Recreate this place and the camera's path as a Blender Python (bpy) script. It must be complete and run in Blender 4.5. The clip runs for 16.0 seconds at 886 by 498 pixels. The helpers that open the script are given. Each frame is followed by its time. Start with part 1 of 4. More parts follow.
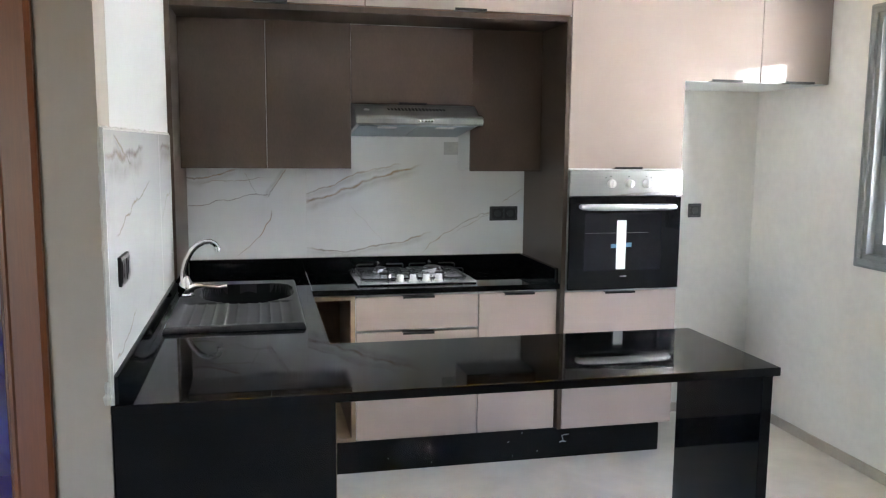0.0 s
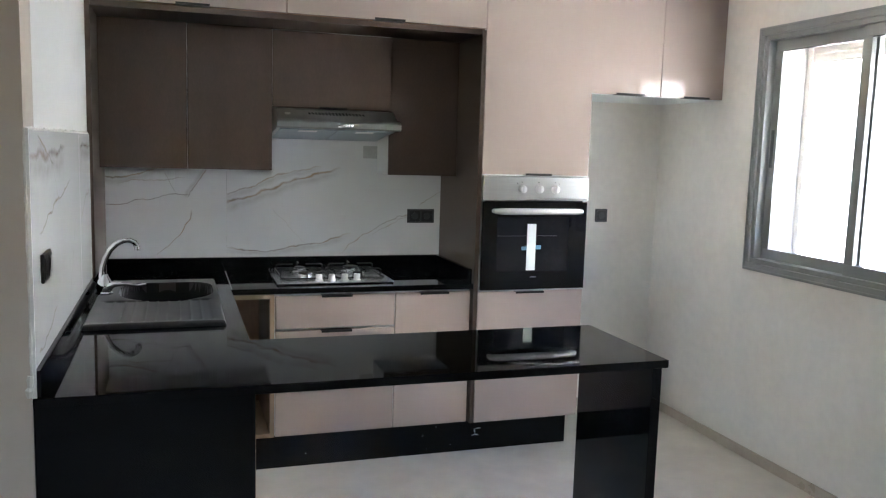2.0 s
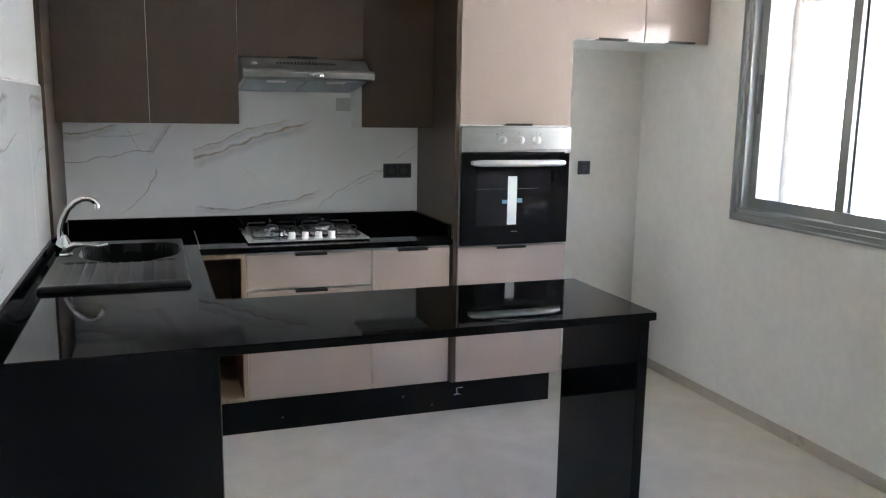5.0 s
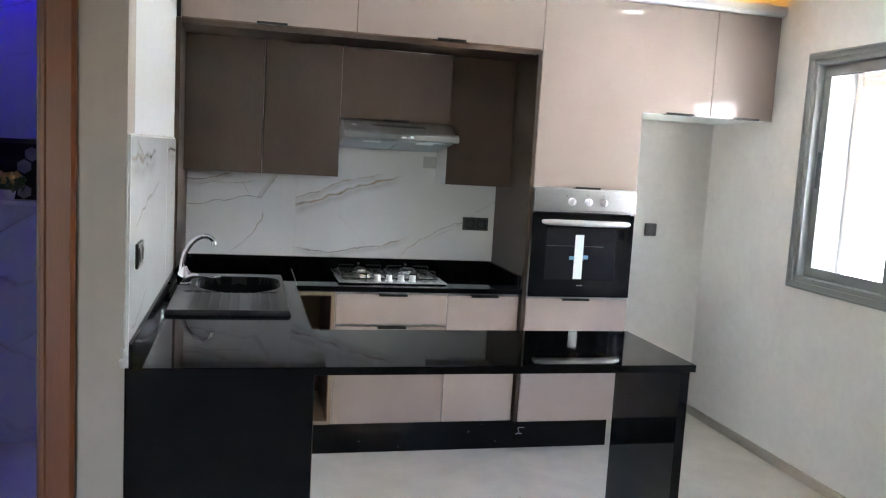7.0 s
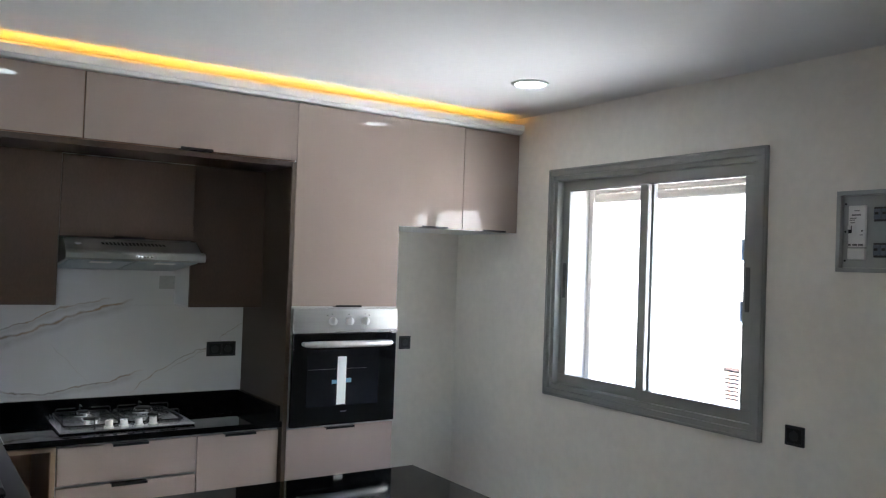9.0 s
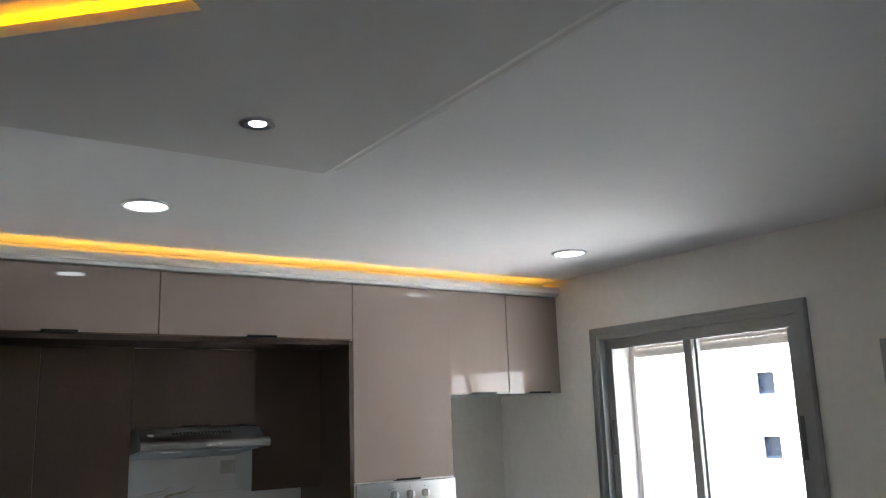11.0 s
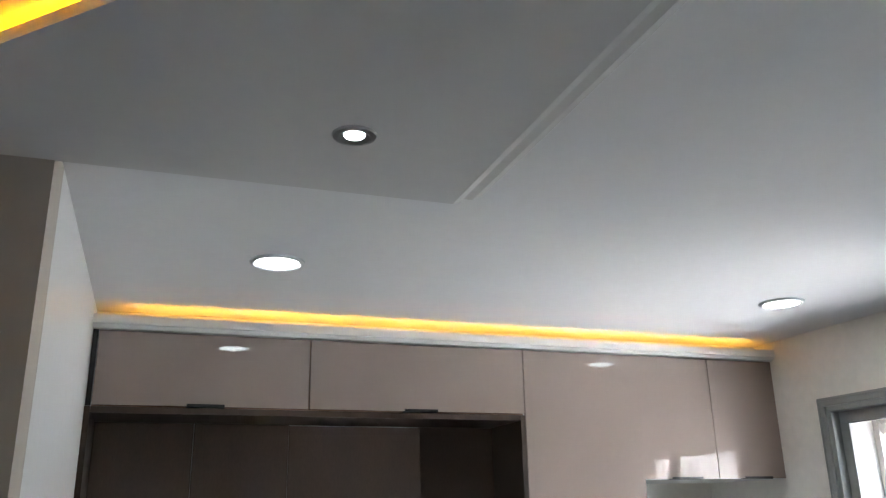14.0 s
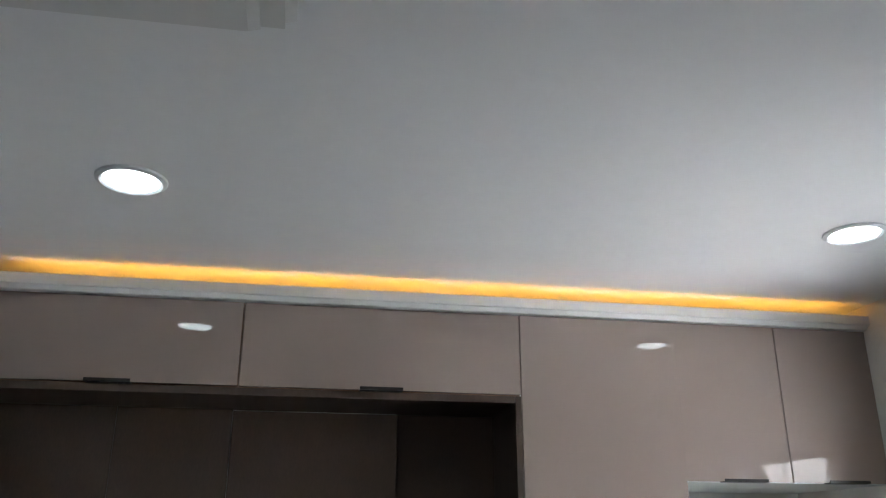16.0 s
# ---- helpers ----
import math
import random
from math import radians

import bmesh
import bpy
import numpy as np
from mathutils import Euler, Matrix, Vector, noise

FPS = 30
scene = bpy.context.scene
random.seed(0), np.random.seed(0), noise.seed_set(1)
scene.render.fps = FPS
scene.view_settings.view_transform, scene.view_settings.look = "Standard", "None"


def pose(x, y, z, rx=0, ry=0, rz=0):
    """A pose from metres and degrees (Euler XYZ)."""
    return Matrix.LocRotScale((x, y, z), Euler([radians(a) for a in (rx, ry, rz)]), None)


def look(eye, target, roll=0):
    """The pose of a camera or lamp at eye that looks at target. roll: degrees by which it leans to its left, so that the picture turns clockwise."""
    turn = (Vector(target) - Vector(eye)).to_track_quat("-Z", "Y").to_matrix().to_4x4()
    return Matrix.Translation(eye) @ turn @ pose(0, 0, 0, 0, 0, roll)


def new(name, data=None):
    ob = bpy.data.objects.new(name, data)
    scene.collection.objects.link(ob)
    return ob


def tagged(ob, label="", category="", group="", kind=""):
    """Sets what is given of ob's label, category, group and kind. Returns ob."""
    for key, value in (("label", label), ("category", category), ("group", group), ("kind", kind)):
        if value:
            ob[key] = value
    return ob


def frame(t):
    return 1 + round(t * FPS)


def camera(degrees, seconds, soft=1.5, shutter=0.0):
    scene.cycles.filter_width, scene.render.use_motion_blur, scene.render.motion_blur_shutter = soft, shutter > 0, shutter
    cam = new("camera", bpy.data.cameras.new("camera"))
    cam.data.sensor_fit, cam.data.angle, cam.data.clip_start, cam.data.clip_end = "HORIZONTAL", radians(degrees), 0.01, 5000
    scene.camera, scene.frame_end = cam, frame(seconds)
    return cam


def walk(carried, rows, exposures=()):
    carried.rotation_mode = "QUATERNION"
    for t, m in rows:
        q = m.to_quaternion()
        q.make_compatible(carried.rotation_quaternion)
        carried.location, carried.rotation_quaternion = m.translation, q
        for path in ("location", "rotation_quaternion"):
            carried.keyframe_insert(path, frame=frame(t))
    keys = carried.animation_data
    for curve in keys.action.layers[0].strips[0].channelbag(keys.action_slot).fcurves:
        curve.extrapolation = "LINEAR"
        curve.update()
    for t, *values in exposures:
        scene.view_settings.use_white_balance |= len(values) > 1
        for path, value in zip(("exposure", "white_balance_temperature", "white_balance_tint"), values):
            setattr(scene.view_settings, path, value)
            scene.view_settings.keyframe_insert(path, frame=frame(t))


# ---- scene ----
cam = camera(57.2, 16.0, soft=1.2)
PATH = [
    (0, (-1.436, -3.673, 1.566), (-1.001, -1.738, 1.311), 0.5),
    (0.5, (-1.4, -3.719, 1.577), (-0.95, -1.787, 1.325), 0.8),
    (1, (-1.371, -3.786, 1.559), (-0.91, -1.857, 1.306), 0.8),
    (1.5, (-1.374, -3.826, 1.567), (-0.857, -1.912, 1.307), 0.7),
    (2, (-1.456, -3.824, 1.582), (-0.834, -1.939, 1.335), 1.7),
    (2.5, (-1.51, -3.824, 1.578), (-0.788, -1.973, 1.344), 2.3),
    (3, (-1.528, -3.822, 1.565), (-0.706, -2.013, 1.339), 2.3),
    (3.5, (-1.561, -3.804, 1.571), (-0.724, -2.002, 1.346), 2.6),
    (4, (-1.508, -3.753, 1.559), (-0.67, -1.952, 1.326), 2.7),
    (4.5, (-1.402, -3.676, 1.549), (-0.65, -1.841, 1.296), 1.8),
    (4.7, (-1.386, -3.674, 1.528), (-0.68, -1.833, 1.193), 1.4),
    (6.8, (-1.463, -4.081, 1.571), (-0.993, -2.158, 1.287), 3.0),
    (7, (-1.476, -4.085, 1.593), (-1.003, -2.156, 1.364), 3.3),
    (7.5, (-1.556, -4.035, 1.613), (-0.827, -2.178, 1.466), 4.1),
    (8, (-1.62, -3.947, 1.612), (-0.677, -2.187, 1.501), 5.2),
    (8.5, (-1.582, -3.756, 1.628), (-0.506, -2.07, 1.634), 3.4),
    (8.7, (-1.584, -3.696, 1.653), (-0.488, -2.023, 1.675), 2.6),
    (10.8, (-1.912, -3.721, 1.75), (-0.752, -2.127, 2.089), -0.6),
    (11, (-1.928, -3.722, 1.767), (-0.835, -2.096, 2.171), -1.9),
    (11.5, (-1.955, -3.713, 1.804), (-0.965, -2.055, 2.326), -2.7),
    (12, (-1.953, -3.717, 1.805), (-1.09, -2.0, 2.359), -2.7),
    (12.5, (-1.925, -3.735, 1.799), (-1.213, -1.952, 2.361), -2.5),
    (13, (-1.869, -3.694, 1.78), (-1.25, -1.879, 2.347), -2.5),
    (13.5, (-1.737, -3.505, 1.778), (-1.114, -1.703, 2.382), -0.8),
    (14, (-1.567, -3.358, 1.761), (-0.931, -1.565, 2.375), -1.1),
    (14.5, (-1.323, -3.24, 1.734), (-0.763, -1.427, 2.369), -0.1),
    (15, (-1.158, -3.083, 1.696), (-0.626, -1.265, 2.337), 0.1),
    (15.5, (-0.94, -2.937, 1.675), (-0.466, -1.114, 2.349), 1.7),
    (16, (-0.768, -2.767, 1.680), (-0.442, -0.914, 2.360), 0.1),
]
EXPOSURE = [(0.0, 5.45, 6380, 12), (0.5, 5.27, 6380, 12), (1.0, 5.18, 6380, 12), (1.5, 5.10, 6380, 12), (3.5, 4.93, 6380, 12), (4.5, 4.93, 6380, 12), (7.0, 5.28, 6320, 12), (7.5, 4.86, 6290, 12),
            (8.0, 4.63, 6270, 12), (8.5, 4.48, 6220, 12), (11.0, 3.96, 6390, 12), (12.5, 4.24, 6400, 12), (13.5, 4.36, 6330, 12), (15.0, 3.98, 6140, 12), (16.0, 3.79, 6210, 12)]
walk(cam, [(t, look(eye, target, roll)) for t, eye, target, roll in PATH], EXPOSURE)

# ---- daylight and lamps ----
SUN_EL, SUN_AZ = 65.0, 270.0
world = bpy.data.worlds.new("day")
scene.world = world
world.use_nodes = True
wn = world.node_tree
sky = wn.nodes.new("ShaderNodeTexSky")
sky.sky_type, sky.sun_disc = "NISHITA", False
sky.sun_elevation, sky.sun_rotation = radians(SUN_EL), radians(SUN_AZ)
wn.links.new(sky.outputs[0], wn.nodes["Background"].inputs[0])
wn.nodes["Background"].inputs[1].default_value = 0.09
sun = new("sun", bpy.data.lights.new("sun", "SUN"))
sun.data.energy, sun.data.angle, sun.data.color = 5.0, radians(0.5), (1.0, 0.97, 0.93)
_a = radians(SUN_AZ)
sun.matrix_world = look((math.sin(_a) * 20, math.cos(_a) * 20, 20 * math.tan(radians(SUN_EL))), (0, 0, 0))


# added fill for daylight from the living room behind the walk; its opening is unseen
day = bpy.data.lights.new("rear_fill", "AREA")
day.shape, day.size, day.size_y, day.energy, day.color = "RECTANGLE", 1.3, 2.0, 0.22, (0.97, 0.98, 1.0)
new("rear_fill", day).matrix_world = look((-4.4, -6.96, 1.15), (-2.2, 0, 1.2))

# ---- materials ----


def ramp(nt, fac, stops):
    r = nt.nodes.new("ShaderNodeValToRGB")
    els = r.color_ramp.elements
    while len(els) < len(stops):
        els.new(0.5)
    for e, (p, c) in zip(els, stops):
        e.position, e.color = p, (*c, 1) if len(c) == 3 else c
    nt.links.new(fac, r.inputs[0])
    return r


def coords(nt, scale=(1, 1, 1), rot=(0, 0, 0)):
    tc, mp = nt.nodes.new("ShaderNodeTexCoord"), nt.nodes.new("ShaderNodeMapping")
    mp.inputs["Scale"].default_value = scale
    mp.inputs["Rotation"].default_value = [radians(a) for a in rot]
    nt.links.new(tc.outputs["Object"], mp.inputs[0])
    return mp.outputs[0]


def noise_tex(nt, vec, scale, detail=4, rough=0.55, distortion=0.0):
    n = nt.nodes.new("ShaderNodeTexNoise")
    n.inputs["Scale"].default_value, n.inputs["Detail"].default_value = scale, detail
    n.inputs["Roughness"].default_value, n.inputs["Distortion"].default_value = rough, distortion
    nt.links.new(vec, n.inputs["Vector"])
    return n.outputs["Fac"]


def maths(nt, op, a, b=None, clamp=False):
    m = nt.nodes.new("ShaderNodeMath")
    m.operation, m.use_clamp = op, clamp
    for i, v in enumerate((a, b)):
        if v is None:
            continue
        if isinstance(v, (int, float)):
            m.inputs[i].default_value = v
        else:
            nt.links.new(v, m.inputs[i])
    return m.outputs[0]


def mixed(nt, fac, a, b):
    m = nt.nodes.new("ShaderNodeMix")
    m.data_type = "RGBA"
    for sock, v in ((m.inputs[0], fac), (m.inputs[6], a), (m.inputs[7], b)):
        if isinstance(v, tuple):
            sock.default_value = (*v, 1)
        elif isinstance(v, (int, float)):
            sock.default_value = v
        else:
            nt.links.new(v, sock)
    return m.outputs[2]


def surface(name, colour, rough=0.5, metal=0.0, vary=0.12, big=1.5, fine=60.0, bump=0.0, stretch=(1, 1, 1), coat=0.0, rough_vary=0.08, spec=0.5):
    """A plain material with cloudy variation, fine grain, uneven gloss and a slight relief."""
    m = bpy.data.materials.new(name)
    m.use_nodes = True
    nt = m.node_tree
    bsdf = nt.nodes["Principled BSDF"]
    vec = coords(nt, stretch)
    n1, n2 = noise_tex(nt, vec, big, 5), noise_tex(nt, vec, fine, 3)
    both = maths(nt, "ADD", maths(nt, "MULTIPLY", n1, 0.6), maths(nt, "MULTIPLY", n2, 0.4))
    lo = tuple(c * (1 - vary) for c in colour)
    hi = tuple(min(1, c * (1 + vary)) for c in colour)
    col = ramp(nt, both, [(0.3, lo), (0.7, hi)])
    nt.links.new(col.outputs[0], bsdf.inputs["Base Color"])
    r = maths(nt, "ADD", maths(nt, "MULTIPLY", n1, rough_vary * 2), rough - rough_vary, True)
    nt.links.new(r, bsdf.inputs["Roughness"])
    bsdf.inputs["Metallic"].default_value = metal
    bsdf.inputs["Coat Weight"].default_value = coat
    bsdf.inputs["Coat Roughness"].default_value = 0.04
    bsdf.inputs["Specular IOR Level"].default_value = spec
    if bump:
        b = nt.nodes.new("ShaderNodeBump")
        b.inputs["Strength"].default_value, b.inputs["Distance"].default_value = 1.0, bump
        nt.links.new(both, b.inputs["Height"])
        nt.links.new(b.outputs[0], bsdf.inputs["Normal"])
    return m


def glow(name, colour, strength):
    m = bpy.data.materials.new(name)
    m.use_nodes = True
    nt = m.node_tree
    nt.nodes.remove(nt.nodes["Principled BSDF"])
    e = nt.nodes.new("ShaderNodeEmission")
    e.inputs[0].default_value, e.inputs[1].default_value = (*colour, 1), strength
    nt.links.new(e.outputs[0], nt.nodes["Material Output"].inputs[0])
    return m


def streaks(nt, rot, scale, shift):
    """Coordinates turned first and stretched after, for veins that run on a slant."""
    mp = nt.nodes.new("ShaderNodeMapping")
    mp.inputs["Scale"].default_value, mp.inputs["Location"].default_value = scale, shift
    nt.links.new(coords(nt, (1, 1, 1), rot), mp.inputs[0])
    return mp.outputs[0]


def marble(name, rough=0.07, white=(0.78, 0.80, 0.815), seed=0.0):
    m = bpy.data.materials.new(name)
    m.use_nodes = True
    nt = m.node_tree
    bsdf = nt.nodes["Principled BSDF"]
    n1 = noise_tex(nt, streaks(nt, (24, 24, 0), (0.55, 0.55, 1.9), (seed, 0.3, seed)), 1.0, 7, 0.44, 0.12)
    n2 = noise_tex(nt, streaks(nt, (-38, -38, 0), (0.5, 0.5, 1.3), (1.7, seed, 0.4)), 1.0, 7, 0.42, 0.1)
    v1 = maths(nt, "ABSOLUTE", maths(nt, "SUBTRACT", n1, 0.5))
    v2 = maths(nt, "ABSOLUTE", maths(nt, "SUBTRACT", n2, 0.5))
    fade = noise_tex(nt, coords(nt), 2.3, 4)
    patch = ramp(nt, fade, [(0.44, (0, 0, 0)), (0.60, (1, 1, 1))])
    patch2 = ramp(nt, fade, [(0.40, (1, 1, 1)), (0.56, (0, 0, 0))])
    haze = ramp(nt, maths(nt, "SUBTRACT", n1, 0.5), [(0.0, (1, 1, 1)), (0.045, (0, 0, 0))])
    haze_side = ramp(nt, maths(nt, "SUBTRACT", n1, 0.49), [(0.0, (0, 0, 0)), (0.012, (1, 1, 1))])
    thin = ramp(nt, v1, [(0.0, (1, 1, 1)), (0.0045, (0.25, 0.25, 0.25)), (0.010, (0, 0, 0))])
    thin2 = ramp(nt, v2, [(0.0, (1, 1, 1)), (0.0040, (0, 0, 0))])
    h = maths(nt, "MULTIPLY", maths(nt, "MULTIPLY", haze.outputs[0], haze_side.outputs[0]), patch.outputs[0])
    c = mixed(nt, maths(nt, "MULTIPLY", h, 0.42), white, (0.42, 0.41, 0.39))
    c = mixed(nt, maths(nt, "MULTIPLY", thin.outputs[0], maths(nt, "ADD", maths(nt, "MULTIPLY", patch.outputs[0], 0.6), 0.12)), c, (0.36, 0.27, 0.18))
    c = mixed(nt, maths(nt, "MULTIPLY", maths(nt, "MULTIPLY", thin2.outputs[0], patch2.outputs[0]), 0.5), c, (0.42, 0.36, 0.29))
    cloud = ramp(nt, noise_tex(nt, coords(nt), 4.0, 4), [(0.3, (0.94, 0.94, 0.94)), (0.7, (1, 1, 1))])
    mul = nt.nodes.new("ShaderNodeMix")
    mul.data_type, mul.blend_type = "RGBA", "MULTIPLY"
    mul.inputs[0].default_value = 1.0
    nt.links.new(c, mul.inputs[6])
    nt.links.new(cloud.outputs[0], mul.inputs[7])
    nt.links.new(mul.outputs[2], bsdf.inputs["Base Color"])
    bsdf.inputs["Roughness"].default_value = rough
    return m


def veined_slab(name, veins, axis="X", white=(0.75, 0.75, 0.755), rough=0.09):
    """White marble with single veins: each runs from (x0, z0) to (x1, z1) with a sag, a width and a depth of colour."""
    m = bpy.data.materials.new(name)
    m.use_nodes = True
    nt = m.node_tree
    bsdf = nt.nodes["Principled BSDF"]
    vec = coords(nt)
    xyz = nt.nodes.new("ShaderNodeSeparateXYZ")
    nt.links.new(vec, xyz.inputs[0])
    wob = maths(nt, "MULTIPLY", maths(nt, "SUBTRACT", noise_tex(nt, vec, 7.0, 5, 0.6), 0.5), 0.075)
    wob2 = maths(nt, "MULTIPLY", maths(nt, "SUBTRACT", noise_tex(nt, streaks(nt, (0, 0, 0), (1, 1, 1), (5.3, 1.1, 2.2)), 7.0, 5, 0.6), 0.5), 0.075)
    px, pz = maths(nt, "ADD", xyz.outputs[axis], wob), maths(nt, "ADD", xyz.outputs["Z"], wob2)
    uneven = maths(nt, "ADD", maths(nt, "MULTIPLY", noise_tex(nt, vec, 16.0, 3), 1.8), 0.1)
    total, smoke = None, None
    for x0, z0, x1, z1, sag, width, depth in veins:
        steep = abs(z1 - z0) > abs(x1 - x0)
        along, across = (pz, px) if steep else (px, pz)
        a0, a1, c0, c1 = (z0, z1, x0, x1) if steep else (x0, x1, z0, z1)
        t = maths(nt, "MULTIPLY", maths(nt, "SUBTRACT", along, a0), 1 / (a1 - a0))
        bow = maths(nt, "MULTIPLY", t, maths(nt, "SUBTRACT", 1.0, t))
        line = maths(nt, "ADD", maths(nt, "ADD", maths(nt, "MULTIPLY", t, c1 - c0), c0), maths(nt, "MULTIPLY", bow, sag * 4))
        d = maths(nt, "SUBTRACT", across, line)
        ends = maths(nt, "MULTIPLY", bow, 9.0, True)
        core = maths(nt, "SUBTRACT", 1.0, maths(nt, "MULTIPLY", maths(nt, "ABSOLUTE", d), 1 / width), True)
        v = maths(nt, "MULTIPLY", maths(nt, "MULTIPLY", core, ends), depth)
        total = v if total is None else maths(nt, "MAXIMUM", total, v)
        if width > 0.005:
            side = maths(nt, "MULTIPLY", maths(nt, "SUBTRACT", 1.0, maths(nt, "MULTIPLY", maths(nt, "ABSOLUTE", maths(nt, "ADD", d, width * 2.6)), 1 / (width * 3.2)), True), ends)
            smoke = side if smoke is None else maths(nt, "MAXIMUM", smoke, side)
    cloud = ramp(nt, noise_tex(nt, vec, 3.0, 5), [(0.3, tuple(0.94 * c for c in white)), (0.7, white)])
    c = mixed(nt, maths(nt, "MULTIPLY", maths(nt, "MULTIPLY", smoke, uneven), 0.38, True), cloud.outputs[0], (0.40, 0.38, 0.36))
    tone = mixed(nt, ramp(nt, noise_tex(nt, vec, 5.0, 3), [(0.42, (0, 0, 0)), (0.58, (1, 1, 1))]).outputs[0], (0.26, 0.24, 0.22), (0.38, 0.25, 0.14))
    c = mixed(nt, maths(nt, "MULTIPLY", total, uneven, True), c, tone)
    nt.links.new(c, bsdf.inputs["Base Color"])
    bsdf.inputs["Roughness"].default_value = rough
    return m


def granite(name):
    m = bpy.data.materials.new(name)
    m.use_nodes = True
    nt = m.node_tree
    bsdf = nt.nodes["Principled BSDF"]
    vec = coords(nt)
    v = nt.nodes.new("ShaderNodeTexVoronoi")
    v.inputs["Scale"].default_value = 420
    nt.links.new(vec, v.inputs["Vector"])
    fleck = ramp(nt, v.outputs["Distance"], [(0.0, (0.035, 0.036, 0.038)), (0.14, (0.005, 0.0053, 0.006))])
    n = noise_tex(nt, vec, 3.0, 5)
    c = mixed(nt, maths(nt, "MULTIPLY", n, 0.4), fleck.outputs[0], (0.007, 0.0075, 0.0085))
    nt.links.new(c, bsdf.inputs["Base Color"])
    bsdf.inputs["Specular IOR Level"].default_value = 0.24
    smear = noise_tex(nt, coords(nt, (1, 1, 1), (0, 0, 30)), 5.0, 6, 0.65, 0.8)
    nt.links.new(ramp(nt, smear, [(0.45, (0.025, 0.025, 0.025)), (0.75, (0.11, 0.11, 0.11))]).outputs[0], bsdf.inputs["Roughness"])
    return m


def pane(name, tint=(0.95, 0.98, 0.98)):
    m = bpy.data.materials.new(name)
    m.use_nodes = True
    bsdf = m.node_tree.nodes["Principled BSDF"]
    bsdf.inputs["Base Color"].default_value = (*tint, 1)
    bsdf.inputs["Transmission Weight"].default_value = 1.0
    bsdf.inputs["Roughness"].default_value = 0.0
    bsdf.inputs["IOR"].default_value = 1.1
    return m


PAINT = surface("wall_paint", (0.80, 0.765, 0.71), 0.62, vary=0.07, big=2.2, fine=22, bump=0.0028, spec=0.3)
BEIGE = surface("beige_wall_paint", (0.49, 0.435, 0.375), 0.6, vary=0.07, big=2.2, fine=14, bump=0.002, spec=0.3)
# dark colour for the unseen rear walls, chosen to weaken bounced light
UMBER = surface("unseen_wall_dark", (0.13, 0.115, 0.10), 0.6, vary=0.08, big=2.2, fine=14, bump=0.002, spec=0.3)
WHITE = surface("white_paint", (0.70, 0.70, 0.69), 0.38, vary=0.03, big=3, fine=25, bump=0.0008)
CEILING = surface("ceiling_paint", (0.78, 0.775, 0.765), 0.7, vary=0.025, big=1.2, fine=20, bump=0.0004, spec=0.25)
TRIM = surface("white_cornice_paint", (0.80, 0.795, 0.785), 0.55, vary=0.02, big=1.0, fine=8)
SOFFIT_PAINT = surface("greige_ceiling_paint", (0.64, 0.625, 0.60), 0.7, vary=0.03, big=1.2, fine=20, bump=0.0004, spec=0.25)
TAUPE = surface("gloss_taupe", (0.33, 0.262, 0.230), 0.012, vary=0.035, big=1.5, fine=320, rough_vary=0.004, spec=0.36)
LINEN = surface("satin_taupe", (0.50, 0.395, 0.34), 0.33, vary=0.05, big=2, fine=420, stretch=(1, 1, 0.15), rough_vary=0.05)
BROWN = surface("brown_fronts", (0.070, 0.045, 0.031), 0.42, vary=0.22, big=3.0, fine=160, stretch=(1, 1, 0.35), bump=0.0002, rough_vary=0.06)
BROWN_IN = surface("brown_board", (0.20, 0.105, 0.062), 0.45, vary=0.2, big=2.0, fine=90, stretch=(1, 1, 0.2))
OAK = surface("pale_edge_board", (0.42, 0.30, 0.20), 0.5, vary=0.15, big=3, fine=110, stretch=(6, 6, 0.6))
GRANITE = granite("black_granite")
MARBLE_BATH = marble("satin_marble_tile", rough=0.28)
# veins of the slabs behind the hob, from a corner 0.9 m left of the oven column at the worktop's upstand
MARBLE_LEFT = veined_slab("marble_slab_left", [
    (-0.93, 0.425, -0.66, 0.470, -0.022, 0.007, 0.8), (-0.84, 0.396, -0.50, 0.414, 0.002, 0.0035, 0.6), (-0.92, 0.283, -0.47, 0.337, -0.006, 0.004, 0.85),
    (-0.63, 0.450, -0.555, 0.330, 0.006, 0.003, 0.5), (-0.41, 0.480, -0.50, 0.310, 0.006, 0.0055, 0.6), (-0.48, 0.250, -0.66, 0.010, 0.028, 0.0045, 0.85)])
MARBLE_RIGHT = veined_slab("marble_slab_right", [
    (-0.36, 0.300, 0.20, 0.495, 0.026, 0.0055, 0.7), (-0.36, 0.278, 0.30, 0.490, 0.004, 0.010, 0.8), (-0.33, 0.052, 0.36, 0.125, -0.045, 0.0065, 0.85),
    (0.29, 0.005, 0.72, 0.240, 0.036, 0.004, 0.75), (0.46, 0.105, 0.70, 0.232, 0.004, 0.003, 0.5), (0.74, 0.270, 0.90, 0.385, 0.004, 0.004, 0.6), (-0.08, 0.270, 0.14, 0.040, -0.012, 0.002, 0.35)])
